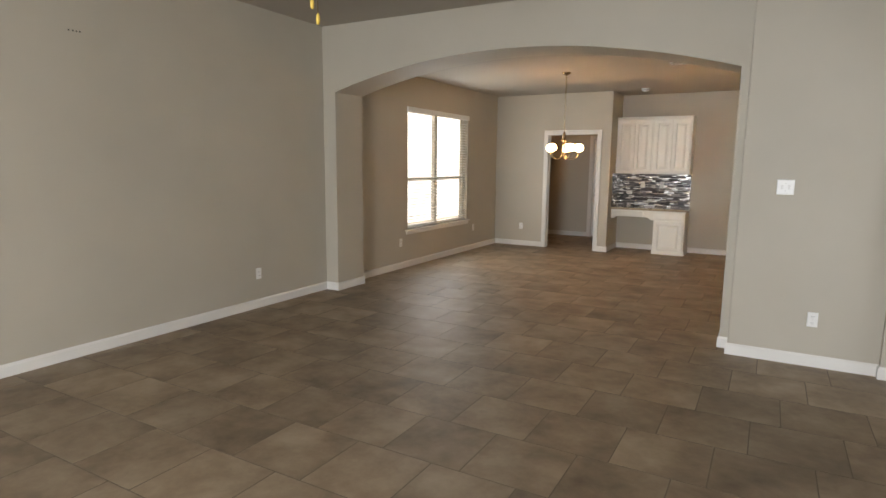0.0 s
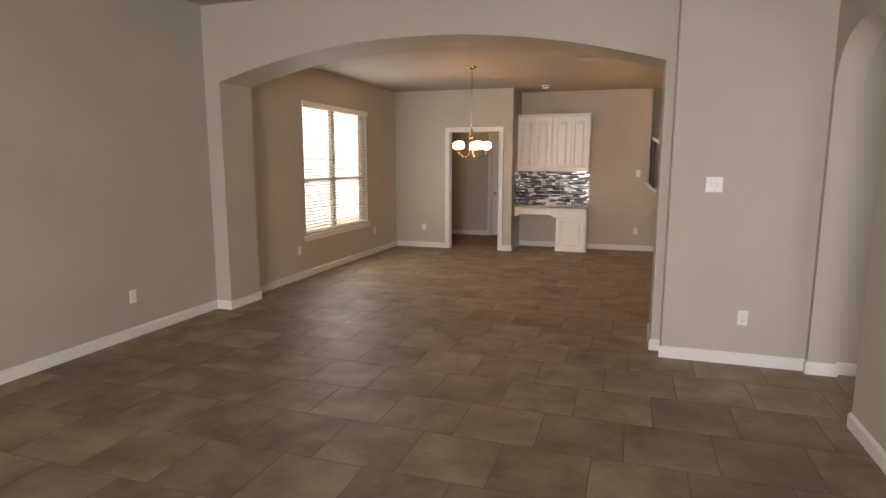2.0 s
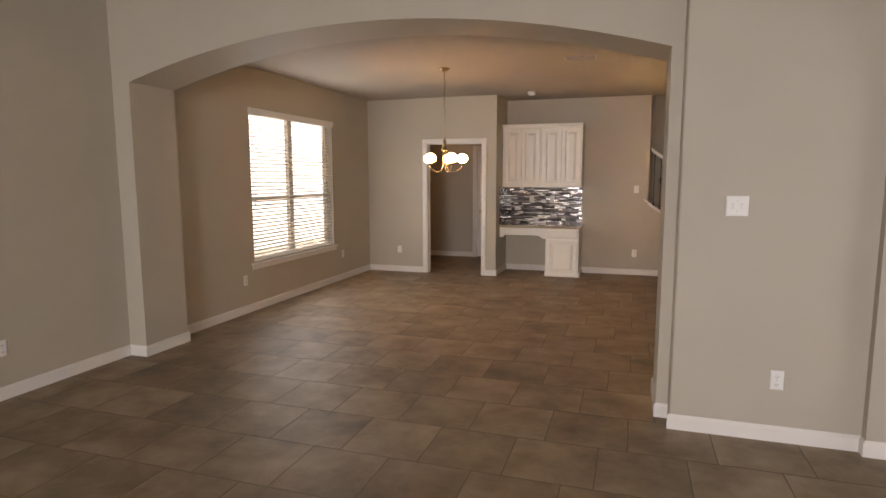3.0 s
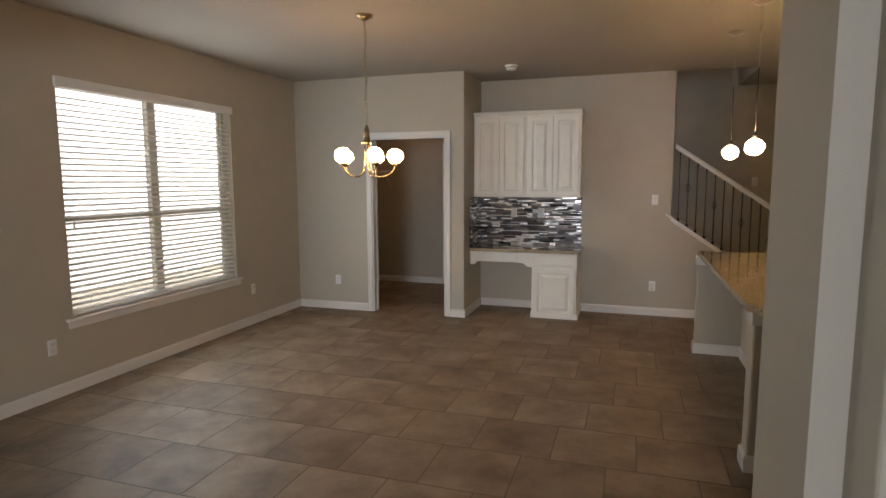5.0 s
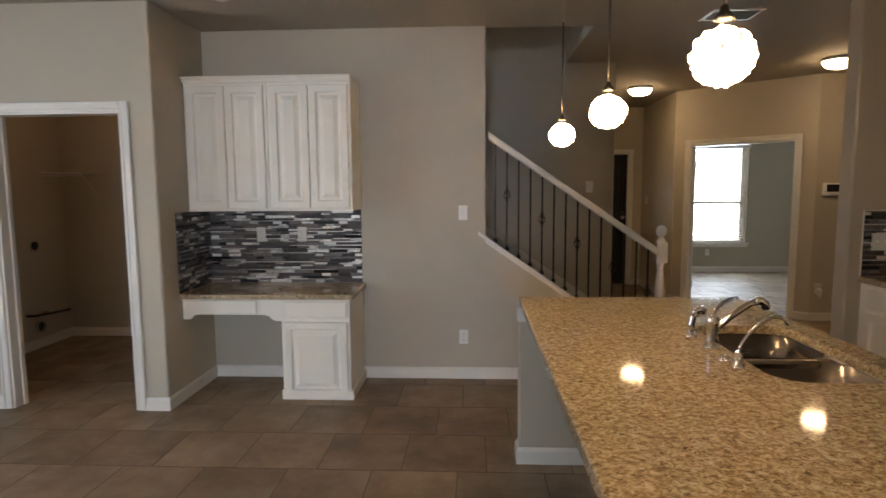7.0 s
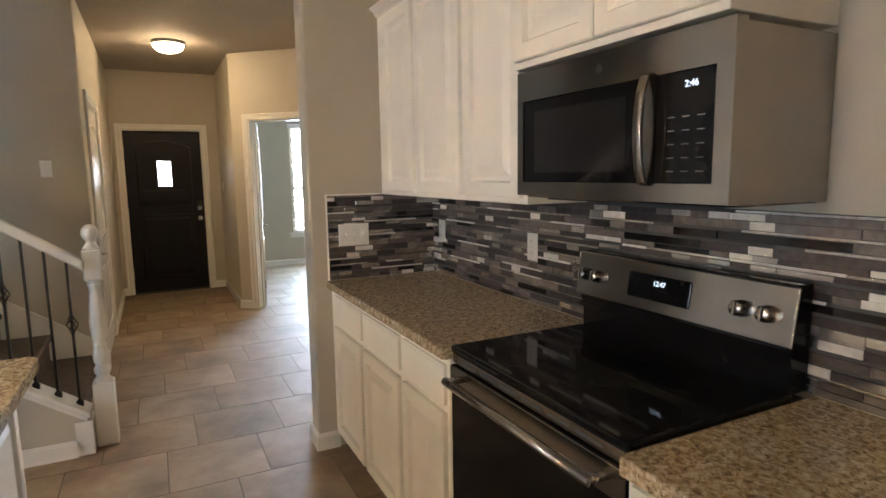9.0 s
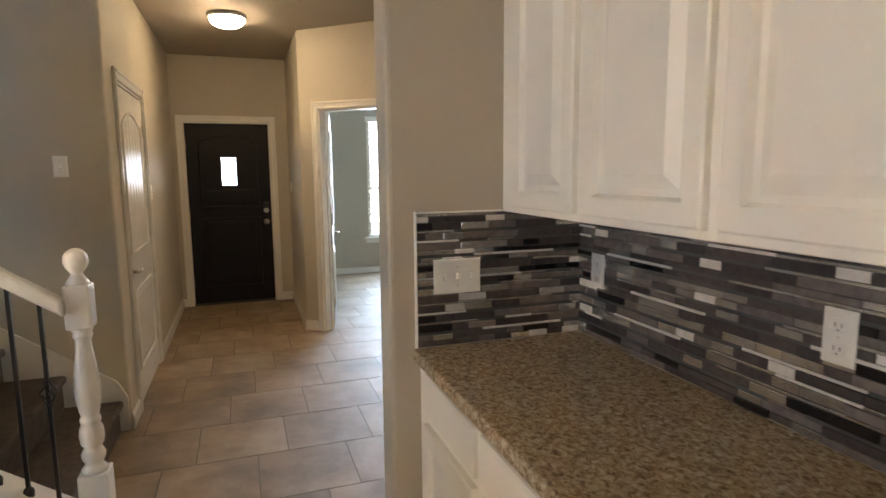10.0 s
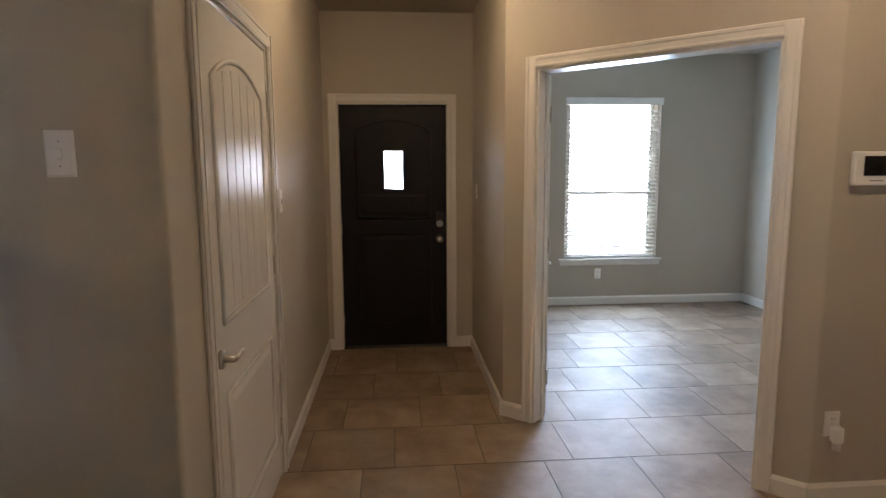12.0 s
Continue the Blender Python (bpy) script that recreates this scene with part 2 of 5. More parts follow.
# ---- mesh helpers ----
def part(name, bm, mat, parent=None, label="", smooth=False):
    """Links a bmesh as one mesh object, under its thing if one is given."""
    me = bpy.data.meshes.new(name)
    bm.normal_update()
    bm.to_mesh(me)
    bm.free()
    me.materials.append(mat)
    if smooth:
        me.polygons.foreach_set("use_smooth", [True] * len(me.polygons))
    ob = new(name, me)
    if parent is not None:
        ob.parent = parent
    if label:
        ob["label"] = label
    return ob


def thing(name, x, y, z, rz, label, category, group=""):
    """An empty at a thing's base, which carries its parts."""
    ob = new(name)
    ob.empty_display_size = 0.1
    ob.matrix_basis = pose(x, y, z, 0, 0, rz)
    return tagged(ob, label, category, group)


def box(x0, y0, z0, x1, y1, z1, bevel=0.0, segments=2, bm=None):
    b = bmesh.new()
    bmesh.ops.create_cube(b, size=1)
    for v in b.verts:
        v.co = ((x0 + x1) / 2 + v.co.x * (x1 - x0), (y0 + y1) / 2 + v.co.y * (y1 - y0), (z0 + z1) / 2 + v.co.z * (z1 - z0))
    if bevel:
        bmesh.ops.bevel(b, geom=b.edges[:], offset=bevel, segments=segments, affect="EDGES", profile=0.5)
    return join(bm, b)


def join(bm, b):
    """Adds b to bm, if there is one."""
    if bm is None:
        return b
    me = bpy.data.meshes.new("tmp")
    b.to_mesh(me)
    b.free()
    bm.from_mesh(me)
    bpy.data.meshes.remove(me)
    return bm


def post(x0, y0, x1, y1, z0, z1, corners, bevel=0.014):
    """A block of wall with rounded upright edges at the given corners only."""
    b = box(x0, y0, z0, x1, y1, z1)
    up = [e for e in b.edges if abs(e.verts[0].co.z - e.verts[1].co.z) > 0.5 and any(abs(e.verts[0].co.x - c[0]) < 1e-4 and abs(e.verts[0].co.y - c[1]) < 1e-4 for c in corners)]
    bmesh.ops.bevel(b, geom=up, offset=bevel, segments=4, affect="EDGES", profile=0.5)
    return b


def prism(points, axis, a, b, bm=None):
    """A polygon drawn in the plane across an axis, extruded from a to b."""
    bm = bm or bmesh.new()
    put = {"x": lambda p, t: (t, p[0], p[1]), "y": lambda p, t: (p[0], t, p[1]), "z": lambda p, t: (p[0], p[1], t)}[axis]
    lo, hi = [bm.verts.new(put(p, a)) for p in points], [bm.verts.new(put(p, b)) for p in points]
    faces = [bm.faces.new(lo), bm.faces.new(hi[::-1])]
    for i in range(len(points)):
        j = (i + 1) % len(points)
        faces.append(bm.faces.new((lo[i], hi[i], hi[j], lo[j])))
    bmesh.ops.recalc_face_normals(bm, faces=faces)
    return bm


def lathe(profile, steps=20, at=(0, 0, 0), bm=None, caps=True):
    """A turned shape: rows of radius and height."""
    bm = bm or bmesh.new()
    rings = []
    for r, z in profile:
        if r < 1e-5:
            rings.append([bm.verts.new((at[0], at[1], at[2] + z))])
        else:
            rings.append([bm.verts.new((at[0] + r * math.cos(2 * math.pi * i / steps), at[1] + r * math.sin(2 * math.pi * i / steps), at[2] + z)) for i in range(steps)])
    faces = []
    for p, q in zip(rings, rings[1:]):
        for i in range(steps):
            j = (i + 1) % steps
            loop = [p[i % len(p)], p[j % len(p)], q[j % len(q)], q[i % len(q)]]
            loop = [v for k, v in enumerate(loop) if v not in loop[:k]]
            if len(loop) > 2:
                faces.append(bm.faces.new(loop))
    for ring in (rings[0], rings[-1]):
        if caps and len(ring) > 2:
            faces.append(bm.faces.new(ring))
    bmesh.ops.recalc_face_normals(bm, faces=faces)
    return bm


def tube(points, radius, steps=8, bm=None):
    """A round bar along a line of points."""
    bm = bm or bmesh.new()
    pts = [Vector(p) for p in points]
    rings, faces = [], []
    for i, p in enumerate(pts):
        d = (pts[min(i + 1, len(pts) - 1)] - pts[max(i - 1, 0)]).normalized()
        u = d.orthogonal().normalized() if i == 0 else (u - d * u.dot(d)).normalized()
        w = d.cross(u)
        rings.append([bm.verts.new(p + radius * (math.cos(2 * math.pi * k / steps) * u + math.sin(2 * math.pi * k / steps) * w)) for k in range(steps)])
    for p, q in zip(rings, rings[1:]):
        for k in range(steps):
            faces.append(bm.faces.new((p[k], p[(k + 1) % steps], q[(k + 1) % steps], q[k])))
    faces += [bm.faces.new(rings[0][::-1]), bm.faces.new(rings[-1])]
    bmesh.ops.recalc_face_normals(bm, faces=faces)
    return bm


def loft(x0, z0, x1, z1, rings, bm=None):
    """A panel that faces -y: nested rectangles, each given by its inset and its y."""
    bm = bm or bmesh.new()
    made, faces = [], []
    for inset, y in rings:
        made.append([bm.verts.new(c) for c in ((x0 + inset, y, z0 + inset), (x1 - inset, y, z0 + inset), (x1 - inset, y, z1 - inset), (x0 + inset, y, z1 - inset))])
    for p, q in zip(made, made[1:]):
        for k in range(4):
            faces.append(bm.faces.new((p[k], p[(k + 1) % 4], q[(k + 1) % 4], q[k])))
    faces += [bm.faces.new(made[0]), bm.faces.new(made[-1])]
    bmesh.ops.recalc_face_normals(bm, faces=faces)
    return bm


def wall_mesh(p0, p1, thick, z0, z1, openings=()):
    """A wall from p0 to p1, thick to the left of that way, with openings (from, to, bottom, top) along it."""
    a, b = Vector(p0), Vector(p1)
    d = (b - a).normalized()
    n = Vector((-d.y, d.x))
    length = (b - a).length
    ss = sorted({0.0, length, *[v for o in openings for v in o[:2]]})
    zs = sorted({z0, z1, *[min(max(v, z0), z1) for o in openings for v in o[2:]]})
    full = {(i, j): not any(o[0] <= (ss[i] + ss[i + 1]) / 2 <= o[1] and o[2] <= (zs[j] + zs[j + 1]) / 2 <= o[3] for o in openings)
            for i in range(len(ss) - 1) for j in range(len(zs) - 1)}
    bm, verts = bmesh.new(), {}

    def vert(i, j, k):
        if (i, j, k) not in verts:
            c = a + d * ss[i] + n * (thick * k)
            verts[i, j, k] = bm.verts.new((c.x, c.y, zs[j]))
        return verts[i, j, k]

    for (i, j), on in full.items():
        if not on:
            continue
        for k in (0, 1):
            bm.faces.new([vert(i, j, k), vert(i + 1, j, k), vert(i + 1, j + 1, k), vert(i, j + 1, k)])
        for di, dj, e in ((-1, 0, ((i, j), (i, j + 1))), (1, 0, ((i + 1, j), (i + 1, j + 1))), (0, -1, ((i, j), (i + 1, j))), (0, 1, ((i, j + 1), (i + 1, j + 1)))):
            if not full.get((i + di, j + dj), False):
                (p, q), (r, s) = e
                bm.faces.new([vert(p, q, 0), vert(r, s, 0), vert(r, s, 1), vert(p, q, 1)])
    bmesh.ops.recalc_face_normals(bm, faces=bm.faces[:])
    return bm


def structure(name, bm, mat, label, category="wall", smooth=False):
    return tagged(part(name, bm, mat, smooth=smooth), label, category, kind="structure")


# ---- plan ----
WEST, NORTH, NOOK, STAIR, EAST, KEND = -4.08, 9.65, 10.40, 11.76, 3.36, 9.86
HALL_W, HALL_E, FRONT, OFFICE_N, OFFICE_E, THERMO = 1.56, 2.77, 15.03, 16.46, 6.08, 12.53
LIVING, MAIN, SOUTH = 3.02, 2.74, -4.0
ARCH_L, ARCH_R, ARCH_F, ARCH_B, SWITCH = -3.905, 0.200, 4.79, 5.28, 4.63

structure("wall_west", wall_mesh((WEST, SOUTH - 0.15), (WEST, 11.85), 0.16, -0.05, 3.12, [(10.72, 12.60, 0.55, 2.28)]), WALL, "greige painted wall with the dining window in it")
structure("wall_living_south", wall_mesh((1.45, SOUTH), (WEST, SOUTH), 0.16, -0.05, 3.12, [(1.05, 2.95, 0.45, 2.35)]), WALL, "greige painted living room wall with a wide window")


def arched_wall(name, axis, fixed, span, lo, hi, spring, rise, bottom, top, label, power=2.0, steps=28):
    """A wall with an arched opening through it; lo and hi are its ends along the wall."""
    bm = bmesh.new()
    s0, s1 = span
    mid, half = (s0 + s1) / 2, (s1 - s0) / 2

    def height(s):
        t = min(1.0, abs((s - mid) / half))
        return spring + rise * (1 - t ** power) ** (1.0 if power == 2.0 else 1 / power)

    for a, b in ((lo, s0), (s1, hi)):
        prism([(a, bottom), (b, bottom), (b, top), (a, top)], axis, *fixed, bm=bm)
    cuts = [mid - half * math.cos(math.pi * i / steps) for i in range(steps + 1)]
    for a, b in zip(cuts, cuts[1:]):
        prism([(a, height(a)), (b, height(b)), (b, top), (a, top)], axis, *fixed, bm=bm)
    bmesh.ops.remove_doubles(bm, verts=bm.verts[:], dist=1e-5)
    inner = [f for f in bm.faces if abs(f.normal.z) < 0.01 and f.calc_area() > 0 and abs(f.normal[{"y": 0, "x": 1}[axis]]) > 0.99
             and any(abs(f.calc_center_median()[{"y": 0, "x": 1}[axis]] - c) < 1e-4 for c in cuts) and f.calc_center_median().z > spring - 1e-4 + rise * 0.02]
    bmesh.ops.delete(bm, geom=inner, context="FACES_ONLY")
    return structure(name, bm, WALL, label)


arched_wall("wall_arch", "y", (ARCH_F, ARCH_B), (ARCH_L, ARCH_R), WEST, 0.27, 2.293, 0.305, -0.05, 3.12, "greige wall with a wide low segmental arch")
structure("wall_switch", box(0.27, SWITCH, -0.05, 3.5, ARCH_B, 3.12, 0.012, 3), WALL, "greige painted wall beside the wide arch")
arched_wall("wall_living_east", "x", (1.27, 1.45), (3.66, 4.57), SOUTH - 0.15, SWITCH, 1.98, 0.40, -0.05, 3.12, "greige living room wall with a round-headed opening", power=2.2)
structure("wall_passage_east", wall_mesh((3.4, 2.2), (3.4, SWITCH), 0.12, -0.05, 3.12, [(0.95, 1.85, 0.7, 2.1)]), WALL, "plain greige wall of the side passage")
structure("wall_passage_south", box(1.45, 2.2, -0.05, 3.4, 2.35, 3.12), WALL, "plain greige wall closing the side passage")
structure("wall_north", wall_mesh((-2.07, NORTH), (WEST, NORTH), -0.12, -0.05, MAIN + 0.03, [(0.10, 1.01, -0.05, 2.045)]), WALL, "greige dining room wall with a doorway to the laundry")
structure("wall_nook_side", post(-2.07, NORTH, -1.95, NOOK, -0.05, MAIN + 0.03, [(-1.95, NORTH)]), WALL, "greige side wall of the desk nook")
structure("wall_nook", box(-2.07, NOOK, -0.05, 0.25, NOOK + 0.12, MAIN + 0.4), WALL, "greige painted wall behind the built-in desk")
structure("wall_stair", post(-3.0, STAIR, HALL_W, STAIR + 0.12, -0.05, 5.2, [(HALL_W, STAIR)]), WALL, "tall greige wall along the staircase")
structure("wall_stair_west", box(-1.74, NOOK + 0.12, -0.05, -1.62, STAIR, 5.2), WALL, "greige wall closing the stairwell")
structure("wall_stair_upper", box(-1.74, NOOK, MAIN + 0.4, 1.07, NOOK + 0.12, 5.2), WALL, "upper greige wall of the stairwell")
structure("wall_stair_upper_east", box(1.075, NOOK, MAIN + 0.01, 1.19, STAIR, 5.2), WALL, "upper greige bulkhead of the stairwell")
structure("wall_laundry_north", wall_mesh((-1.8, 11.67), (WEST, 11.67), -0.09, -0.05, MAIN + 0.03, [(0.17, 1.0, -0.05, 2.045)]), WALL, "greige laundry wall with a white door")
structure("wall_laundry_east", box(-1.90, NOOK + 0.12, -0.05, -1.78, 11.67, MAIN + 0.03), WALL, "greige laundry side wall")
structure("wall_garage", box(-3.2, 12.6, -0.05, -1.7, 12.7, MAIN), WALL, "plain wall behind the laundry door")
structure("wall_kitchen_end", box(2.66, KEND, -0.05, 4.58, KEND + 0.14, MAIN + 0.03, 0.018, 3), WALL, "greige wall ending the kitchen counter run")
structure("wall_kitchen_east", box(EAST, ARCH_B, -0.05, EAST + 0.12, KEND, MAIN + 0.03), WALL, "greige kitchen wall behind the range")
structure("wall_hall_west", wall_mesh((HALL_W, STAIR + 0.12), (HALL_W, FRONT + 0.1), 0.12, -0.05, MAIN + 0.03, [(0.17, 1.13, -0.05, 2.045)]), WALL, "greige hall wall with the closet door")
structure("wall_closet_back", box(0.75, STAIR + 0.12, -0.05, 0.85, 13.4, MAIN), WALL, "plain wall inside the closet")
structure("wall_front", wall_mesh((HALL_W - 0.12, FRONT), (HALL_E + 0.12, FRONT), 0.16, -0.05, MAIN + 0.03, [(0.225, 1.135, -0.05, 2.045)]), WALL, "greige hall wall with the front door")
structure("wall_hall_east", box(HALL_E, 13.60, -0.05, HALL_E + 0.12, OFFICE_N, MAIN + 0.03), WALL, "greige hall wall beside the office")
ANG0, ANG1 = Vector((HALL_E, 13.60)), Vector((3.95, THERMO))
ANG_LEN = (ANG1 - ANG0).length
structure("wall_angled", wall_mesh(ANG0, ANG1, 0.12, -0.05, MAIN + 0.03, [(0.20, 1.39, -0.05, 2.045)]), WALL, "greige angled wall with the office doorway")
structure("wall_thermostat", box(3.95, THERMO, -0.05, OFFICE_E + 0.1, THERMO + 0.12, MAIN + 0.03, 0.012, 3), WALL, "greige wall with the thermostat")
structure("wall_lobby_east", box(4.58, KEND, -0.05, 4.70, THERMO, MAIN + 0.03), WALL, "greige lobby side wall")
structure("wall_office_north", wall_mesh((HALL_E, OFFICE_N), (OFFICE_E + 0.12, OFFICE_N), 0.16, -0.05, MAIN + 0.03, [(1.21, 2.26, 0.52, 2.25)]), WALL, "greige office wall with a tall window")
structure("wall_office_east", box(OFFICE_E, THERMO, -0.05, OFFICE_E + 0.12, OFFICE_N, MAIN + 0.03), WALL, "greige office side wall")

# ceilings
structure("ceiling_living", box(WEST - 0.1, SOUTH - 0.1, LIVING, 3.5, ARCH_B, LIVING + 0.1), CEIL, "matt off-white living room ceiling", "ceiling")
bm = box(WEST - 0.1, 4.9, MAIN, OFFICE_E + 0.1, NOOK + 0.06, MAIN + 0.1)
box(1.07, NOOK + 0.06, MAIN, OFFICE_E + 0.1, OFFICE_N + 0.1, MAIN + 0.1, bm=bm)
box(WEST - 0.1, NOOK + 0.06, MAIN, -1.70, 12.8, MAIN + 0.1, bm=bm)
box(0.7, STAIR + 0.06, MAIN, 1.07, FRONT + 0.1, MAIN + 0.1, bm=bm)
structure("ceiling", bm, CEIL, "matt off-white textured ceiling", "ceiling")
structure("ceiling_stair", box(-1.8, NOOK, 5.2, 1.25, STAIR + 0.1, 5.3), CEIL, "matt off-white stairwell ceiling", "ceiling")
structure("ground", box(-300, -300, -0.6, 300, 300, -0.12), LAWN, "dry grass outside the house", "ground")
# Glowing panel added outside, in place of bleached-out daylight behind the blind.
DAYLIGHT_GLOW = material("daylight_glow", (0.8, 0.8, 0.8), 1.0, emit=((0.84, 0.94, 1.0), 1.75))
structure("backdrop_west", box(-8.1, -10, -0.1, -8.0, 26, 9), DAYLIGHT_GLOW, "glowing panel of daylight beyond the dining window", "backdrop")
# Second, stronger glowing panel, added to white out the office window and door lite.
GLARE = material("front_daylight_glow", (0.8, 0.8, 0.8), 1.0, emit=((0.92, 0.97, 1.0), 16.0))
structure("backdrop_north", box(-6, 26.0, -0.1, 16, 26.1, 9), GLARE, "glowing panel of daylight beyond the front of the house", "backdrop")
bm = bmesh.new()
for x0, y0, x1, y1 in ((WEST - 0.16, SOUTH - 0.16, 1.45, 5.0), (1.45, 2.2, 3.52, 5.0), (WEST - 0.16, 5.0, 3.52, 9.9), (WEST - 0.16, 9.9, 4.70, 12.7), (0.7, 12.7, OFFICE_E + 0.12, OFFICE_N + 0.16)):
    box(x0, y0, -0.10, x1, y1, -0.0018, bm=bm)
floor = structure("floor", bm, GROUT, "brown porcelain tile floor with dark grout", "floor")

# ---- baseboards, casings, doors, windows ----
BB = 0.092


def baseboard(*pts):
    """White baseboard along a run of wall corners, with the room on the right hand."""
    bm = bmesh.new()
    for p, q in zip(pts, pts[1:]):
        a, b = Vector(p), Vector(q)
        d = (b - a).normalized()
        n = Vector((d.y, -d.x))
        t = 0.014
        a, b = a - d * 0.0, b + d * 0.0
        rows = [(0, 0), (t, 0), (t, BB - 0.018), (t * 0.55, BB - 0.006), (t * 0.35, BB), (0, BB)]
        lo = [bm.verts.new((a.x + n.x * r - d.x * r * 0.98, a.y + n.y * r - d.y * r * 0.98, z)) for r, z in rows]
        hi = [bm.verts.new((b.x + n.x * r + d.x * r * 0.98, b.y + n.y * r + d.y * r * 0.98, z)) for r, z in rows]
        f = [bm.faces.new(lo), bm.faces.new(hi[::-1])]
        for i in range(len(rows)):
            j = (i + 1) % len(rows)
            f.append(bm.faces.new((lo[i], hi[i], hi[j], lo[j])))
        bmesh.ops.recalc_face_normals(bm, faces=f)
    return structure("baseboard", bm, TRIM, "white painted baseboard along the wall", "baseboard")


def along(s, off=0.0):
    d = (ANG1 - ANG0).normalized()
    return (ANG0.x + d.x * s + d.y * off, ANG0.y + d.y * s - d.x * off)


baseboard((WEST, SOUTH), (WEST, ARCH_F))
baseboard((WEST, ARCH_F), (ARCH_L, ARCH_F), (ARCH_L, ARCH_B), (WEST, ARCH_B))
baseboard((WEST, ARCH_B), (WEST, NORTH))
baseboard((ARCH_R, ARCH_B), (ARCH_R, ARCH_F), (0.27, ARCH_F))
baseboard((0.27, SWITCH), (1.27, SWITCH))
baseboard((1.27, 4.62), (1.27, 4.57), (1.45, 4.57))
baseboard((1.45, SWITCH), (3.4, SWITCH))
baseboard((1.45, 3.66), (1.27, 3.66), (1.27, SOUTH))
baseboard((WEST, NORTH), (-3.142, NORTH))
baseboard((-2.108, NORTH), (-1.95, NORTH), (-1.95, NOOK))
baseboard((-1.95, NOOK), (-1.23, NOOK))
baseboard((-0.72, NOOK), (1.50, NOOK))
baseboard((WEST, NORTH + 0.12), (WEST, 11.67))
baseboard((WEST, 11.67), (-2.862, 11.67))
baseboard((HALL_W, STAIR + 0.0), (HALL_W, 11.988))
baseboard((HALL_W, 13.072), (HALL_W, FRONT))
baseboard((HALL_W, FRONT), (1.603, FRONT))
baseboard((2.637, FRONT), (HALL_E, FRONT))
baseboard((HALL_E, FRONT), (HALL_E, 13.60), along(0.138))
baseboard(along(1.452), (3.95, THERMO), (4.58, THERMO))
baseboard((4.58, THERMO), (4.58, KEND + 0.14))
baseboard((4.58, KEND + 0.14), (2.66, KEND + 0.14), (2.66, KEND), (2.76, KEND))
baseboard((HALL_E + 0.12, OFFICE_N), (OFFICE_E, OFFICE_N))
baseboard((OFFICE_E, OFFICE_N), (OFFICE_E, THERMO + 0.12))


def door_frame(name, x, y, rz, w, depth, label, h=2.045):
    """Casing and jamb lining of a doorway; local x runs along the wall, the room lies at -y."""
    root = tagged(new(name), label, "door frame", kind="structure")
    root.matrix_basis = pose(x, y, 0, 0, 0, rz)
    c, j = 0.062, 0.018
    for nm, (x0, z0, x1, z1) in (("casing_side", (-c, 0, 0.004, h + c)), ("casing_side", (w - 0.004, 0, w + c, h + c)), ("casing_head", (0.004, h - 0.004, w - 0.004, h + c))):
        bm = box(x0, -0.013, z0, x1, -0.0005, z1, 0.003, 1)
        if nm == "casing_head":
            box(x0, -0.019, z1 - 0.022, x1, -0.0125, z1 - 0.002, 0.003, 1, bm)
            box(x0, -0.0165, z0 + 0.006, x1, -0.0125, z0 + 0.018, 0.002, 1, bm)
        else:
            a, b = (x0 + 0.002, x0 + 0.022) if x0 < w / 2 else (x1 - 0.022, x1 - 0.002)
            box(a, -0.019, z0, b, -0.0125, z1 - 0.002, 0.003, 1, bm)
            a, b = (x1 - 0.018, x1 - 0.006) if x0 < w / 2 else (x0 + 0.006, x0 + 0.018)
            box(a, -0.0165, z0, b, -0.0125, h + 0.006, 0.002, 1, bm)
        part(nm, bm, TRIM, root)
    for nm, (x0, z0, x1, z1) in (("jamb", (0, 0, j, h - j)), ("jamb", (w - j, 0, w, h - j)), ("jamb_head", (0, h - j, w, h))):
        part(nm, box(x0, 0.0, z0, x1, depth, z1, 0.002, 1), TRIM, root)
    for nm, (x0, x1) in (("stop", (j, j + 0.01)), ("stop", (w - j - 0.01, w - j))):
        part(nm, box(x0, depth * 0.62, 0, x1, depth * 0.62 + 0.03, h - j), TRIM, root)
    return root


door_frame("door_frame_laundry", -3.08, NORTH, 0, 0.91, 0.12, "white door casing round the laundry doorway")
door_frame("door_frame_garage", -2.80, 11.67, 0, 0.83, 0.09, "white door casing in the laundry")
door_frame("door_frame_closet", HALL_W, 12.05, 90, 0.96, 0.12, "white door casing round the closet door")
door_frame("door_frame_front", 1.665, FRONT, 0, 0.91, 0.16, "white door casing round the front door")
door_frame("door_frame_office", *along(0.20), math.degrees(math.atan2(ANG1.y - ANG0.y, ANG1.x - ANG0.x)), 1.19, 0.12, "white door casing round the office doorway")


def moulding(points, radius, bm=None, y=0.0):
    """A closed bead round a door panel, from points in x and z."""
    pts = [(p[0], y, p[1]) for p in points]
    return tube(pts + [pts[0]], radius, 6, bm)


def arch_outline(x0, x1, z0, z1, rise, steps=10):
    out = [(x0, z0), (x1, z0)]
    for i in range(steps + 1):
        t = i / steps
        x = x1 + (x0 - x1) * t
        out.append((x, z1 - rise + rise * (1 - (2 * t - 1) ** 2)))
    return out


def lever(root, x, y, z, way, mat=NICKEL):
    """A door lever on a round rose; way is the side to which it points."""
    rose = part("rose", tube([(x, y, z), (x, y - 0.006, z), (x, y - 0.012, z)], 0.032, 20), mat, root, "satin nickel round rose", True)
    bm = tube([(x, y - 0.01, z), (x, y - 0.05, z)], 0.011, 12)
    tube([(x, y - 0.048, z), (x + way * 0.03, y - 0.052, z + 0.003), (x + way * 0.07, y - 0.05, z + 0.004), (x + way * 0.11, y - 0.046, z - 0.002)], 0.0085, 10, bm)
    part("lever", bm, mat, root, "satin nickel lever", True)


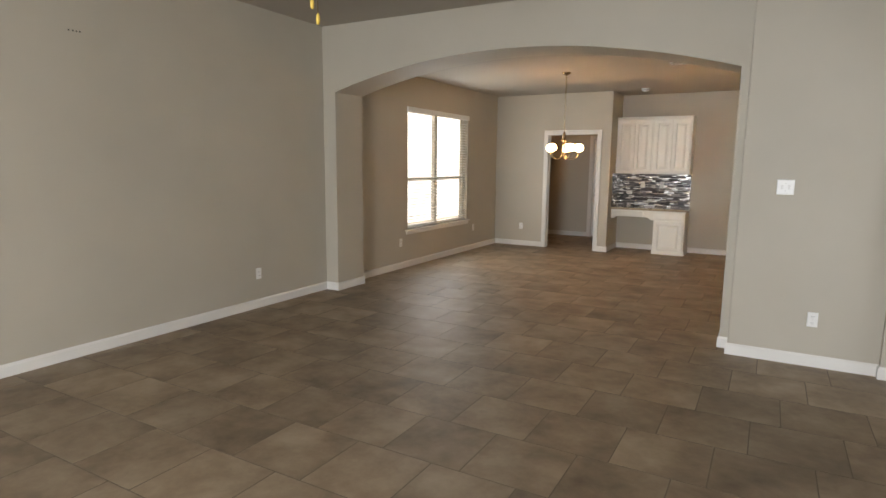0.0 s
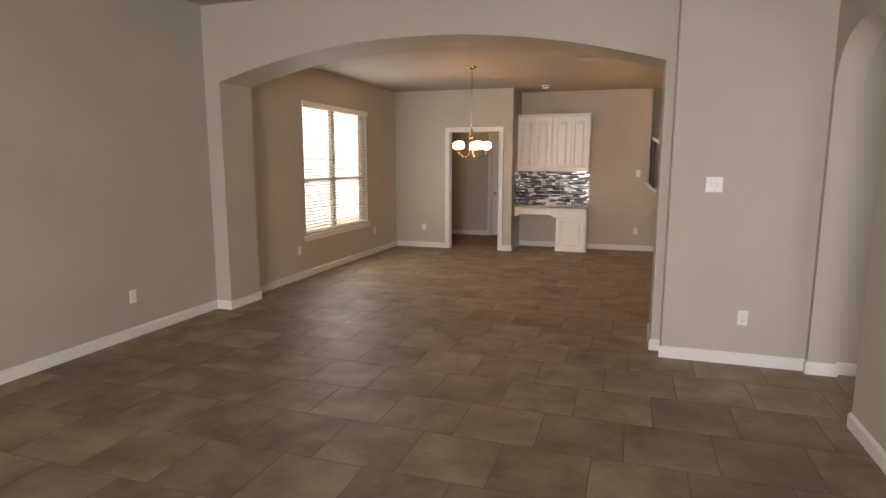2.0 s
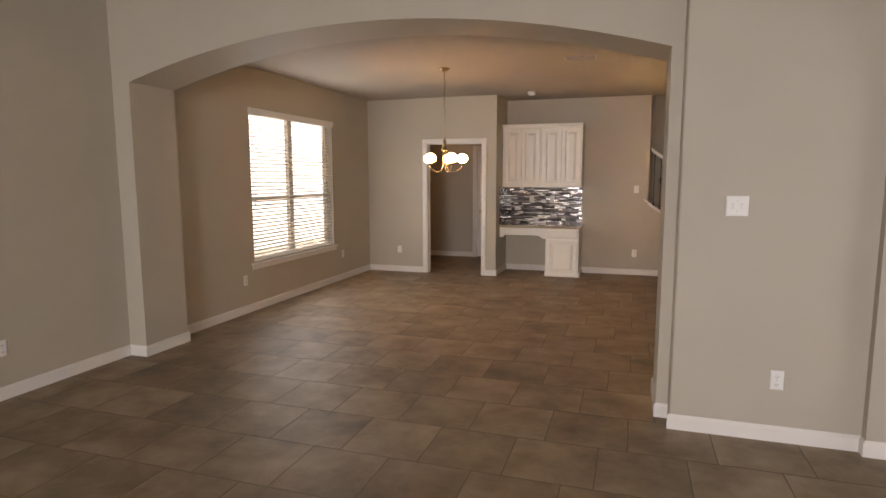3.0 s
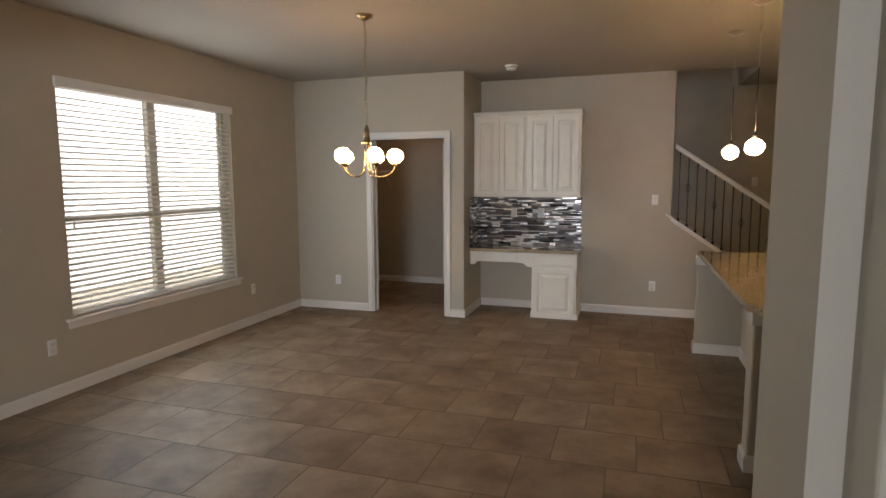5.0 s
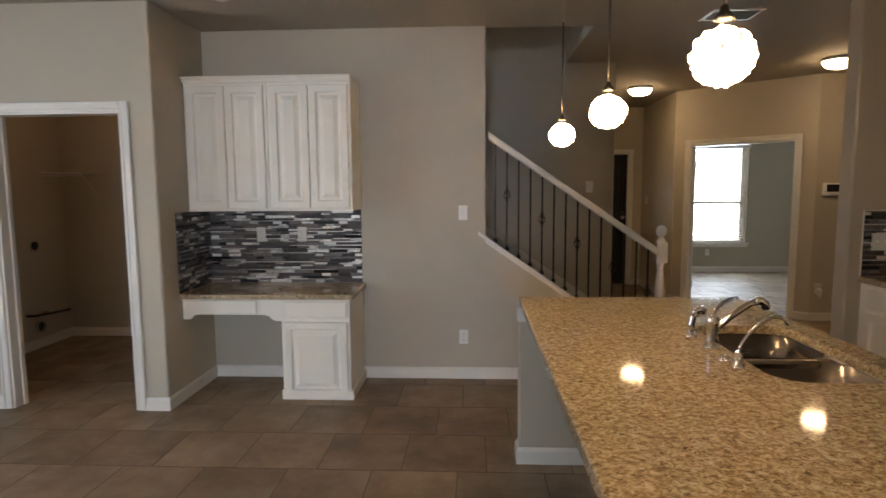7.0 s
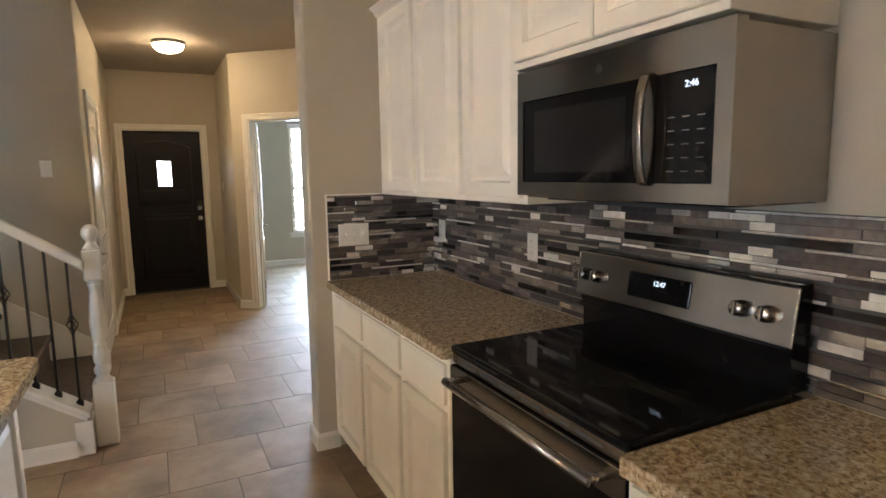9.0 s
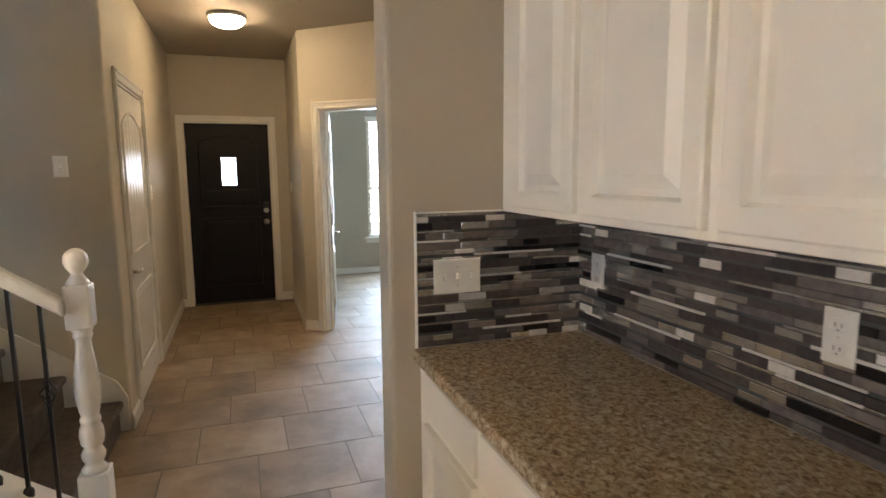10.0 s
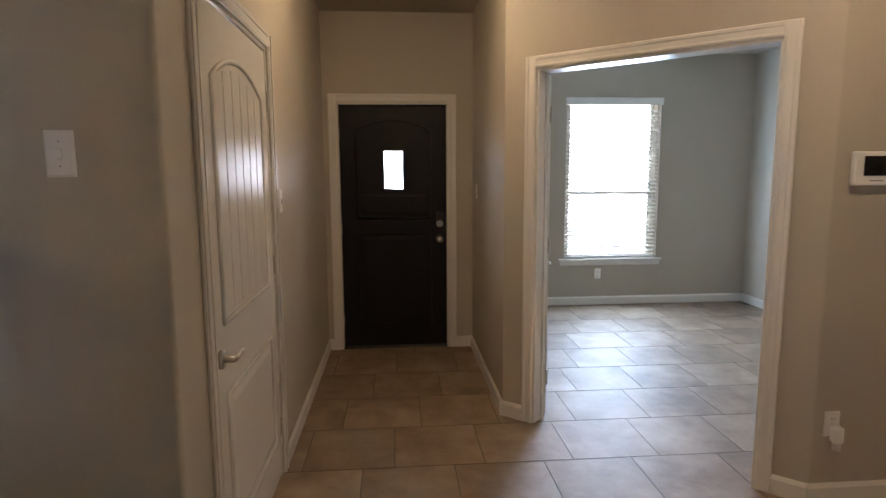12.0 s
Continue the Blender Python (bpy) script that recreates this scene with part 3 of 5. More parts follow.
def hinges(root, x, y, zs, mat=NICKEL):
    for z in zs:
        part("hinge", tube([(x, y, z - 0.045), (x, y, z + 0.045)], 0.007, 8), mat, root)


def panel_door(name, x, y, z, rz, w, label, lever_x, way, hinge_x, h=2.02):
    """White moulded two-panel door with an arched, grooved upper panel; it faces -y."""
    root = thing(name, x, y, z, rz, label, "door")
    part("slab", box(0, 0, 0.008, w, 0.035, h, 0.002, 1), TRIM, root)
    a = 0.115
    for nm, pts in (("upper_panel", arch_outline(a, w - a, 0.98, h - 0.14, 0.09)), ("lower_panel", [(a, 0.22), (w - a, 0.22), (w - a, 0.735), (a, 0.735)])):
        bm = moulding(pts, 0.011, y=-0.001)
        part(nm + "_bead", bm, TRIM, root, smooth=True)
    n = 6
    for i in range(n):
        x0, x1 = a + 0.022 + (w - 2 * a - 0.044) * i / n, a + 0.022 + (w - 2 * a - 0.044) * (i + 1) / n
        t = abs((i + 0.5) / n * 2 - 1)
        part("plank", box(x0 + 0.003, -0.004, 1.005, x1 - 0.003, 0.004, h - 0.175 - 0.085 * t * t, 0.003, 1), TRIM, root)
    part("raised_field", loft(a + 0.02, 0.24, w - a - 0.02, 0.715, [(0, 0.001), (0, -0.002), (0.03, -0.009)]), TRIM, root)
    lever(root, lever_x, 0.0, 0.872, way)
    hinges(root, hinge_x, -0.004, (0.25, 1.05, 1.80))
    return root


panel_door("closet_door", HALL_W - 0.004, 12.071, 0, 90, 0.918, "closed white two-panel closet door with satin lever", 0.062, 1, 0.928)
panel_door("laundry_door", -2.778, 11.70, 0, 0, 0.786, "closed white panel door at the back of the laundry", 0.065, 1, 0.79)
hx, hy = along(0.225, -0.13)
panel_door("office_door", hx, hy, 0, 80, 0.575, "white office door standing open against the wall", 0.51, -1, 0.0)


def front_door():
    root = thing("front_door", 1.685, FRONT + 0.055, 0, 0, "closed dark espresso front door with a small glass lite", "door")
    w, h = 0.87, 2.026
    part("slab", wall_mesh((0, 0), (w, 0), 0.045, 0.012, h, [(0.355, 0.515, 1.345, 1.655)]), DARKDOOR, root)
    part("lite_frame", moulding([(0.35, 1.34), (0.52, 1.34), (0.52, 1.66), (0.35, 1.66)], 0.012, y=-0.002), DARKDOOR, root)
    pane = part("lite", box(0.356, 0.018, 1.346, 0.514, 0.024, 1.654), GLASS, root, "small clear glass pane")
    pane.visible_shadow = False
    part("upper_bead", moulding(arch_outline(0.13, w - 0.13, 1.10, 1.90, 0.08), 0.009, y=-0.001), DARKDOOR, root, smooth=True)
    part("lower_bead", moulding([(0.13, 0.20), (w - 0.13, 0.20), (w - 0.13, 0.98), (0.13, 0.98)], 0.009, y=-0.001), DARKDOOR, root, smooth=True)
    part("upper_field", loft(0.16, 1.13, w - 0.16, 1.30, [(0, 0.001), (0, -0.002), (0.02, -0.006)]), DARKDOOR, root)
    part("lower_field", loft(0.16, 0.23, w - 0.16, 0.95, [(0, 0.001), (0, -0.002), (0.03, -0.007)]), DARKDOOR, root)
    part("deadbolt", box(0.785, -0.022, 1.03, 0.845, 0.0, 1.15, 0.008, 2), BLACK, root, "black keypad deadbolt")
    part("deadbolt_rose", tube([(0.815, 0, 1.055), (0.815, -0.03, 1.055)], 0.028, 18), NICKEL, root, "satin nickel bolt")
    part("knob", lathe([(0.0, 0), (0.03, 0), (0.03, 0.006), (0.012, 0.012), (0.012, 0.03), (0.026, 0.045), (0.028, 0.055), (0.018, 0.066), (0, 0.068)], 18), NICKEL, root, "satin nickel knob", True).matrix_basis = pose(0.815, 0, 0.925, 90)
    hinges(root, -0.002, -0.004, (0.25, 1.02, 1.80))
    part("threshold", box(-0.01, -0.05, 0.0, w + 0.01, 0.09, 0.012, 0.003, 1), SLOT, root)


front_door()


def window(name, x, y, rz, w, z0, z1, sashes, label, blind_label, sill=True):
    """A vinyl window in a drywall opening, facing -y in its own frame, with its sill and a slatted blind."""
    root = tagged(new(name), label, "window", kind="structure")
    root.matrix_basis = pose(x, y, 0, 0, 0, rz)
    f, d0, d1 = 0.045, 0.085, 0.135
    bm = box(0, d0, z0, f, d1, z1, 0.004, 1)
    box(w - f, d0, z0, w, d1, z1, 0.004, 1, bm)
    box(f, d0, z0, w - f, d1, z0 + f, 0.004, 1, bm)
    box(f, d0, z1 - f, w - f, d1, z1, 0.004, 1, bm)
    part("window_frame", bm, VINYL, root, "almond vinyl frame")
    zm, sw = z0 + (z1 - z0) * 0.42, (w - 2 * f) / sashes
    for i in range(sashes):
        a, b = f + i * sw, f + (i + 1) * sw
        if i:
            part("mullion", box(a - 0.045, d0 - 0.004, z0 + f, a + 0.045, d1 + 0.004, z1 - f, 0.004, 1), VINYL, root)
        part("meeting_rail", box(a, d0 + 0.006, zm - 0.022, b, d1 - 0.006, zm + 0.022, 0.003, 1), VINYL, root)
        for c, e in ((z0 + f, zm - 0.022), (zm + 0.022, z1 - f)):
            pane = part("pane", box(a + 0.02, 0.108, c, b - 0.02, 0.112, e), GLASS, root)
            pane.visible_shadow = False
            s = box(a + 0.001, d0 + 0.01, c, a + 0.03, d1 - 0.01, e, 0.003, 1)
            box(b - 0.03, d0 + 0.01, c, b - 0.001, d1 - 0.01, e, 0.003, 1, s)
            part("sash_stile", s, VINYL, root)
    part("window_sill", box(-0.06, -0.035, z0 - 0.022, w + 0.06, 0.08, z0 + 0.002, 0.007, 2), TRIM, root, "white painted stool")
    part("apron", box(-0.045, -0.014, z0 - 0.075, w + 0.045, -0.001, z0 - 0.022, 0.004, 1), TRIM, root)
    blind = thing("window_blind", x, y, 0, rz, blind_label, "blind")
    part("valance", box(-0.015, -0.022, z1 - 0.055, w + 0.015, 0.012, z1 + 0.02, 0.006, 2), SLAT, blind, "white wooden valance")
    part("head_rail", box(0.01, 0.014, z1 - 0.05, w - 0.01, 0.068, z1 - 0.004, 0.003, 1), SLAT, blind)
    part("bottom_rail", box(0.012, 0.018, z0 + 0.008, w - 0.012, 0.066, z0 + 0.026, 0.004, 1), SLAT, blind)
    me, pitch, wide = None, 0.0435, 0.048
    n = int((z1 - 0.06 - z0 - 0.03) / pitch)
    for i in range(n):
        if me is None:
            b = bmesh.new()
            rows = [(-wide / 2, 0), (-wide / 4, 0.0035), (0, 0.0045), (wide / 4, 0.0035), (wide / 2, 0)]
            up = [[b.verts.new((xx, v, zz)) for v, zz in rows] for xx in (0.012, w - 0.012)]
            dn = [[b.verts.new((xx, v, zz - 0.0028)) for v, zz in rows] for xx in (0.012, w - 0.012)]
            for k in range(4):
                b.faces.new((up[0][k], up[1][k], up[1][k + 1], up[0][k + 1]))
                b.faces.new((dn[0][k], dn[0][k + 1], dn[1][k + 1], dn[1][k]))
            for k in (0, 4):
                b.faces.new((up[0][k], up[1][k], dn[1][k], dn[0][k]))
            bmesh.ops.recalc_face_normals(b, faces=b.faces[:])
            first = part("slat", b, SLAT, blind)
            me, ob = first.data, first
        else:
            ob = new("slat", me)
            ob.parent = blind
        ob.matrix_basis = pose(0, 0.042, z0 + 0.045 + pitch * i, 14)
    for k in range(4 if sashes > 1 else 3):
        xx = w * (k + 0.35) / ((4 if sashes > 1 else 3) - 0.3)
        b = tube([(xx, 0.017, z0 + 0.02), (xx, 0.017, z1 - 0.03)], 0.0014, 4)
        tube([(xx, 0.067, z0 + 0.02), (xx, 0.067, z1 - 0.03)], 0.0014, 4, b)
        part("ladder_cord", b, SLAT, blind)
    for xx, zz in ((0.07, z0 + (z1 - z0) * 0.41), (w - 0.06, z0 + (z1 - z0) * 0.42)):
        b = tube([(xx, 0.005, zz), (xx, 0.005, z1 - 0.03)], 0.0016, 5)
        lathe([(0.003, 0.055), (0.008, 0.03), (0.009, 0.0), (0.004, -0.004)], 10, (xx, 0.005, zz - 0.05), b)
        part("pull_cord", b, VINYL, blind, "cord with almond tassel")
    return root


window("window_dining", WEST, 6.57, 90, 1.88, 0.55, 2.28, 2, "wide twin single-hung window with almond vinyl frame", "open white slatted blind on the dining window")
window("window_office", 3.98, OFFICE_N, 0, 1.05, 0.52, 2.25, 1, "tall single-hung office window with almond frame", "open white slatted blind on the office window")
window("window_living", 0.40, SOUTH, 180, 1.9, 0.45, 2.35, 2, "wide living room window with almond vinyl frame", "open white slatted blind on the living room window")


# ---- lamps ----
def lumpy_globe(radius, lumps, seed, flat=1.0, open_top=False):
    """A blown-glass shade with a knobbly surface."""
    bm = bmesh.new()
    bmesh.ops.create_icosphere(bm, subdivisions=4, radius=1)
    for v in bm.verts:
        n = v.co.normalized()
        d = noise.voronoi(n * lumps + Vector((seed, 0, 0)))[0][0]
        r = radius * (1.10 - 0.26 * d)
        v.co = Vector((n.x * r, n.y * r, n.z * r * flat))
    return bm


def chain(z0, z1, bm=None):
    bm = bm or bmesh.new()
    n = max(1, int((z1 - z0) / 0.032))
    for i in range(n):
        zc, a = z0 + (i + 0.5) * (z1 - z0) / n, 90 * (i % 2)
        pts = [(0.008 * math.cos(t) * math.cos(radians(a)), 0.008 * math.cos(t) * math.sin(radians(a)), zc + 0.021 * math.sin(t)) for t in [2 * math.pi * k / 8 for k in range(9)]]
        tube(pts, 0.0018, 5, bm)
    return bm


def chandelier():
    root = thing("chandelier", -2.05, 7.38, 0, 0, "lit five-arm brass chandelier with knobbly white glass globes", "chandelier")
    part("canopy", lathe([(0, MAIN), (0.062, MAIN), (0.06, MAIN - 0.012), (0.03, MAIN - 0.03), (0.01, MAIN - 0.04), (0, MAIN - 0.04)], 24), BRASS, root, "round antique brass canopy", True)
    part("chain", chain(1.955, MAIN - 0.035), BRASS, root)
    wire = [(0.010 * math.sin(k * 1.1), 0.010 * math.cos(k * 0.9), 1.95 + k * 0.047) for k in range(17)]
    part("cord", tube(wire, 0.002, 5), BRASS, root)
    part("hub", lathe([(0, 1.965), (0.008, 1.96), (0.012, 1.945), (0.020, 1.935), (0.021, 1.90), (0.025, 1.87), (0.026, 1.845), (0.040, 1.838), (0.040, 1.828), (0.02, 1.822), (0, 1.822)], 24), BRASS, root, "stepped brass hub", True)
    for k in range(5):
        a = radians(-48.5 + 72 * k)
        c, s = math.cos(a), math.sin(a)
        pts = []
        for r, z in ((0.016, 1.83), (0.016, 1.76), (0.018, 1.69), (0.030, 1.625), (0.062, 1.590), (0.105, 1.580), (0.150, 1.592), (0.185, 1.618), (0.204, 1.650), (0.208, 1.668)):
            pts.append((c * r, s * r, z))
        arm = part("arm", tube(pts, 0.0052, 8), BRASS, root, "curved brass arm", True)
        part("cup", lathe([(0, 0), (0.016, 0.0), (0.026, 0.01), (0.028, 0.022), (0.02, 0.026), (0, 0.026)], 16, (c * 0.208, s * 0.208, 1.660)), BRASS, arm, smooth=True)
        g = part("globe", lumpy_globe(0.061, 3.4, k * 3.7, 0.92), GLOBE, root, "lit knobbly white glass globe", True)
        g.location = (c * 0.208, s * 0.208, 1.735)


chandelier()


def pendant(x, y, seed):
    root = thing("pendant_lamp", x, y, 0, 0, "lit pendant lamp with a knobbly white glass globe", "pendant lamp", "pendant lamps over the island")
    part("canopy", lathe([(0, MAIN), (0.06, MAIN), (0.058, MAIN - 0.012), (0.03, MAIN - 0.024), (0.008, MAIN - 0.03), (0, MAIN - 0.03)], 24), NICKEL, root, "round nickel canopy", True)
    part("chain", chain(2.30, MAIN - 0.025), NICKEL, root)
    part("rod", tube([(0, 0, 1.86), (0, 0, 2.31)], 0.0036, 8), DARKNICKEL, root, smooth=True)
    part("cap", lathe([(0, 1.878), (0.007, 1.874), (0.010, 1.862), (0.017, 1.856), (0.020, 1.846), (0.0, 1.844)], 16), DARKNICKEL, root, "dark nickel cap", True)
    g = part("globe", lumpy_globe(0.062, 3.9, seed, 0.95), PENDANT_GLASS, root, "lit white mosaic glass globe", True)
    g.location = (0, 0, 1.775)


for k, (px, py) in enumerate(((0.592, 8.79), (0.618, 7.93), (0.655, 7.10))):
    pendant(px, py, k * 5.1)


# Weak warm glow for the unseen fill lamp in the laundry.
FILL_DOME = material("laundry_fill_dome", (0.8, 0.76, 0.68), 0.4, emit=((1.0, 0.58, 0.26), 16.0))


def flush_light(x, y, glass=DOME):
    root = thing("ceiling_light", x, y, MAIN, 0, "lit flush ceiling light with a frosted glass dome", "ceiling light", "flush ceiling lights")
    part("pan", lathe([(0, 0), (0.145, 0), (0.15, -0.012), (0.145, -0.03), (0, -0.03)], 32), NICKEL, root, "satin nickel rim", True)
    part("dome", lathe([(0.138, -0.03), (0.134, -0.05), (0.115, -0.075), (0.08, -0.094), (0.04, -0.104), (0, -0.107)], 32), glass, root, "lit frosted dome", True)
    part("finial", lathe([(0, -0.105), (0.008, -0.107), (0.009, -0.116), (0, -0.122)], 12), NICKEL, root)


flush_light(2.20, 13.22)
flush_light(3.66, 11.75)
# Added laundry lamp, out of view, that lifts the dark room.
flush_light(-3.05, 10.75, FILL_DOME)


def ceiling_vent(x, y, w, d, z, slats):
    root = thing("ceiling_vent", x, y, z, 0, "white metal ceiling air vent with slats", "air vent", "ceiling vents")
    bm = box(-w / 2, -d / 2, -0.008, w / 2, -d / 2 + 0.025, 0, 0.002, 1)
    box(-w / 2, d / 2 - 0.025, -0.008, w / 2, d / 2, 0, 0.002, 1, bm)
    box(-w / 2, -d / 2 + 0.025, -0.008, -w / 2 + 0.025, d / 2 - 0.025, 0, 0.002, 1, bm)
    box(w / 2 - 0.025, -d / 2 + 0.025, -0.008, w / 2, d / 2 - 0.025, 0, 0.002, 1, bm)
    part("frame", bm, TRIM, root)
    part("backing", box(-w / 2 + 0.02, -d / 2 + 0.02, -0.003, w / 2 - 0.02, d / 2 - 0.02, -0.001), SLOT, root)
    for i in range(slats):
        yy = -d / 2 + 0.025 + (d - 0.05) * (i + 0.5) / slats
        s = part("slat", box(-w / 2 + 0.025, -0.009, -0.001, w / 2 - 0.025, 0.009, 0.001), TRIM, root)
        s.matrix_basis = pose(0, yy, -0.008, 35)


ceiling_vent(2.00, 10.25, 0.36, 0.26, MAIN, 7)
ceiling_vent(-0.55, 7.25, 0.32, 0.17, MAIN, 5)
root = thing("smoke_detector", -1.41, 9.53, MAIN, 0, "round white smoke detector on the ceiling", "smoke detector")
part("base", lathe([(0, 0), (0.066, 0), (0.066, -0.014), (0, -0.014)], 28), PLATE, root, smooth=False)
part("body", lathe([(0.058, -0.014), (0.056, -0.03), (0.044, -0.044), (0.02, -0.05), (0, -0.05)], 28), PLATE, root, smooth=True)
part("sensor_slots", lathe([(0.0585, -0.020), (0.0585, -0.026), (0.055, -0.026)], 28), SLOT, root)


def ceiling_fan():
    root = thing("ceiling_fan", -1.25, 1.64, LIVING, 0, "brown ceiling fan with amber pulls on brass chains", "ceiling fan")
    part("canopy", lathe([(0, 0), (0.07, 0), (0.06, -0.04), (0.015, -0.06), (0, -0.06)], 24), BRASS, root, smooth=True)
    part("rod", tube([(0, 0, -0.05), (0, 0, -0.25)], 0.012, 10), BRASS, root)
    part("motor", lathe([(0, -0.24), (0.06, -0.25), (0.13, -0.28), (0.14, -0.33), (0.12, -0.37), (0.06, -0.39), (0, -0.39)], 28), BRASS, root, smooth=True)
    for k in range(5):
        a = 20 + 72 * k
        b = part("blade", box(0.17, -0.065, -0.004, 0.66, 0.065, 0.004, 0.003, 1), FANWOOD, root, "dark wooden blade")
        b.matrix_basis = pose(0, 0, -0.31, 0, 0, a) @ pose(0, 0, 0, 12)
        i = part("blade_iron", box(0.10, -0.018, -0.003, 0.22, 0.018, 0.003, 0.002, 1), BRASS, root)
        i.matrix_basis = pose(0, 0, -0.316, 0, 0, a) @ pose(0, 0, 0, 12)
    part("light_bowl", lathe([(0.11, -0.39), (0.115, -0.42), (0.09, -0.47), (0.04, -0.50), (0, -0.505)], 28), PLATE, root, "unlit white glass bowl", True)
    for dx, dy, z in ((-0.10, -0.06, -0.82), (-0.05, -0.08, -0.895)):
        b = tube([(dx, dy, -0.40), (dx, dy, z)], 0.0016, 5)
        part("pull_chain", b, BRASS, root)
        part("pull", lathe([(0.002, 0.03), (0.007, 0.02), (0.009, 0.0), (0.007, -0.018), (0, -0.022)], 12, (dx, dy, z)), AMBER, root, "amber yellow pull", True)


ceiling_fan()

# ---- cabinets, counters and mosaic ----
DOOR_RINGS = [(0, 0.0), (0, -0.017), (0.005, -0.021), (0.050, -0.021), (0.058, -0.006), (0.072, -0.005), (0.104, -0.020)]
DRAWER_RINGS = [(0, 0.0), (0, -0.013), (0.012, -0.018), (0.020, -0.018)]


def cabinet(name, x, y, z, rz, w, h, d, label, group, doors=1, drawer=0.0, toe=0.0, crown=0.0, gap=0.012, category="cabinet", hollow=0.0, lead=0.0):
    """A cream cabinet unit with its back at y = 0 and its front at -d: body, drawer front, raised-panel doors, crown."""
    root = thing(name, x, y, z, rz, label, category, group)
    if hollow:
        bm = box(0, -d, toe, w, 0, hollow, 0.002, 1)
        box(0, -d, hollow, w, -d + 0.02, h, bm=bm)
        part("body", bm, CABINET, root)
    else:
        part("body", box(0, -d, toe, w, 0, h, 0.002, 1), CABINET, root)
    if toe:
        part("toe_kick", box(0.002, -d + 0.07, 0, w - 0.002, -0.001, toe), CABINET, root)
    z0, z1 = toe + 0.02, h - 0.022
    if drawer:
        ob = part("drawer_front", loft(lead + gap + 0.008, z1 - drawer, w - gap - 0.008, z1, DRAWER_RINGS), CABINET, root)
        ob.location = (0, -d, 0)
        z1 -= drawer + 0.028
    for k in range(doors):
        a = lead + gap + 0.006 + (w - lead - 2 * gap - 0.012) * k / doors
        b = lead + gap + 0.006 + (w - lead - 2 * gap - 0.012) * (k + 1) / doors
        ob = part("door", loft(a + 0.003, z0, b - 0.003, z1, DOOR_RINGS), CABINET, root, "raised-panel door")
        ob.location = (0, -d, 0)
    if crown:
        prof = [(-d + 0.004, h), (-d - 0.012, h + 0.008), (-d - 0.02, h + crown * 0.55), (-d - 0.04, h + crown * 0.8), (-d - 0.04, h + crown), (-0.002, h + crown), (-0.002, h)]
        bm = prism([(p, q) for p, q in prof], "x", -0.004, w + 0.004)
        part("crown", bm, CABINET, root, "stepped crown moulding")
    return root


def slab(name, outline, z0, z1, label, holes=(), edge=0.006, category="countertop"):
    """A stone top from its outline, with holes through it and a rounded upper edge."""
    bm = bmesh.new()
    loops = []
    for pts in (outline, *holes):
        vs = [bm.verts.new((p[0], p[1], z1)) for p in pts]
        es = [bm.edges.new((vs[i], vs[(i + 1) % len(vs)])) for i in range(len(vs))]
        loops.append((vs, es))
    bmesh.ops.triangle_fill(bm, use_beauty=True, use_dissolve=False, edges=[e for _, es in loops for e in es])
    def within(c, ring):
        odd = False
        for (xa, ya), (xb, yb) in zip(ring, ring[1:] + ring[:1]):
            if (ya > c.y) != (yb > c.y) and c.x < xa + (c.y - ya) * (xb - xa) / (yb - ya):
                odd = not odd
        return odd

    bmesh.ops.delete(bm, geom=[f for f in bm.faces if any(within(f.calc_center_median(), h) for h in holes)], context="FACES_ONLY")
    top = bm.faces[:]
    for f in top:
        if f.normal.z < 0:
            f.normal_flip()
    res = bmesh.ops.extrude_face_region(bm, geom=top)
    for v in [g for g in res["geom"] if isinstance(g, bmesh.types.BMVert)]:
        v.co.z = z0
    bmesh.ops.recalc_face_normals(bm, faces=bm.faces[:])
    rim = [e for e in bm.edges if all(abs(v.co.z - z1) < 1e-5 for v in e.verts) and any(abs(f.normal.z) < 0.5 for f in e.link_faces)]
    bmesh.ops.bevel(bm, geom=rim, offset=edge, segments=2, affect="EDGES", profile=0.5)
    return tagged(part(name, bm, GRANITE), label, category)


def rounded(x0, y0, x1, y1, r, n=6):
    out = []
    for cx, cy, a in ((x1 - r, y0 + r, -90), (x1 - r, y1 - r, 0), (x0 + r, y1 - r, 90), (x0 + r, y0 + r, 180)):
        out += [(cx + r * math.cos(radians(a + 90 * k / n)), cy + r * math.sin(radians(a + 90 * k / n))) for k in range(n + 1)]
    return out


STRIP_MESHES = {}


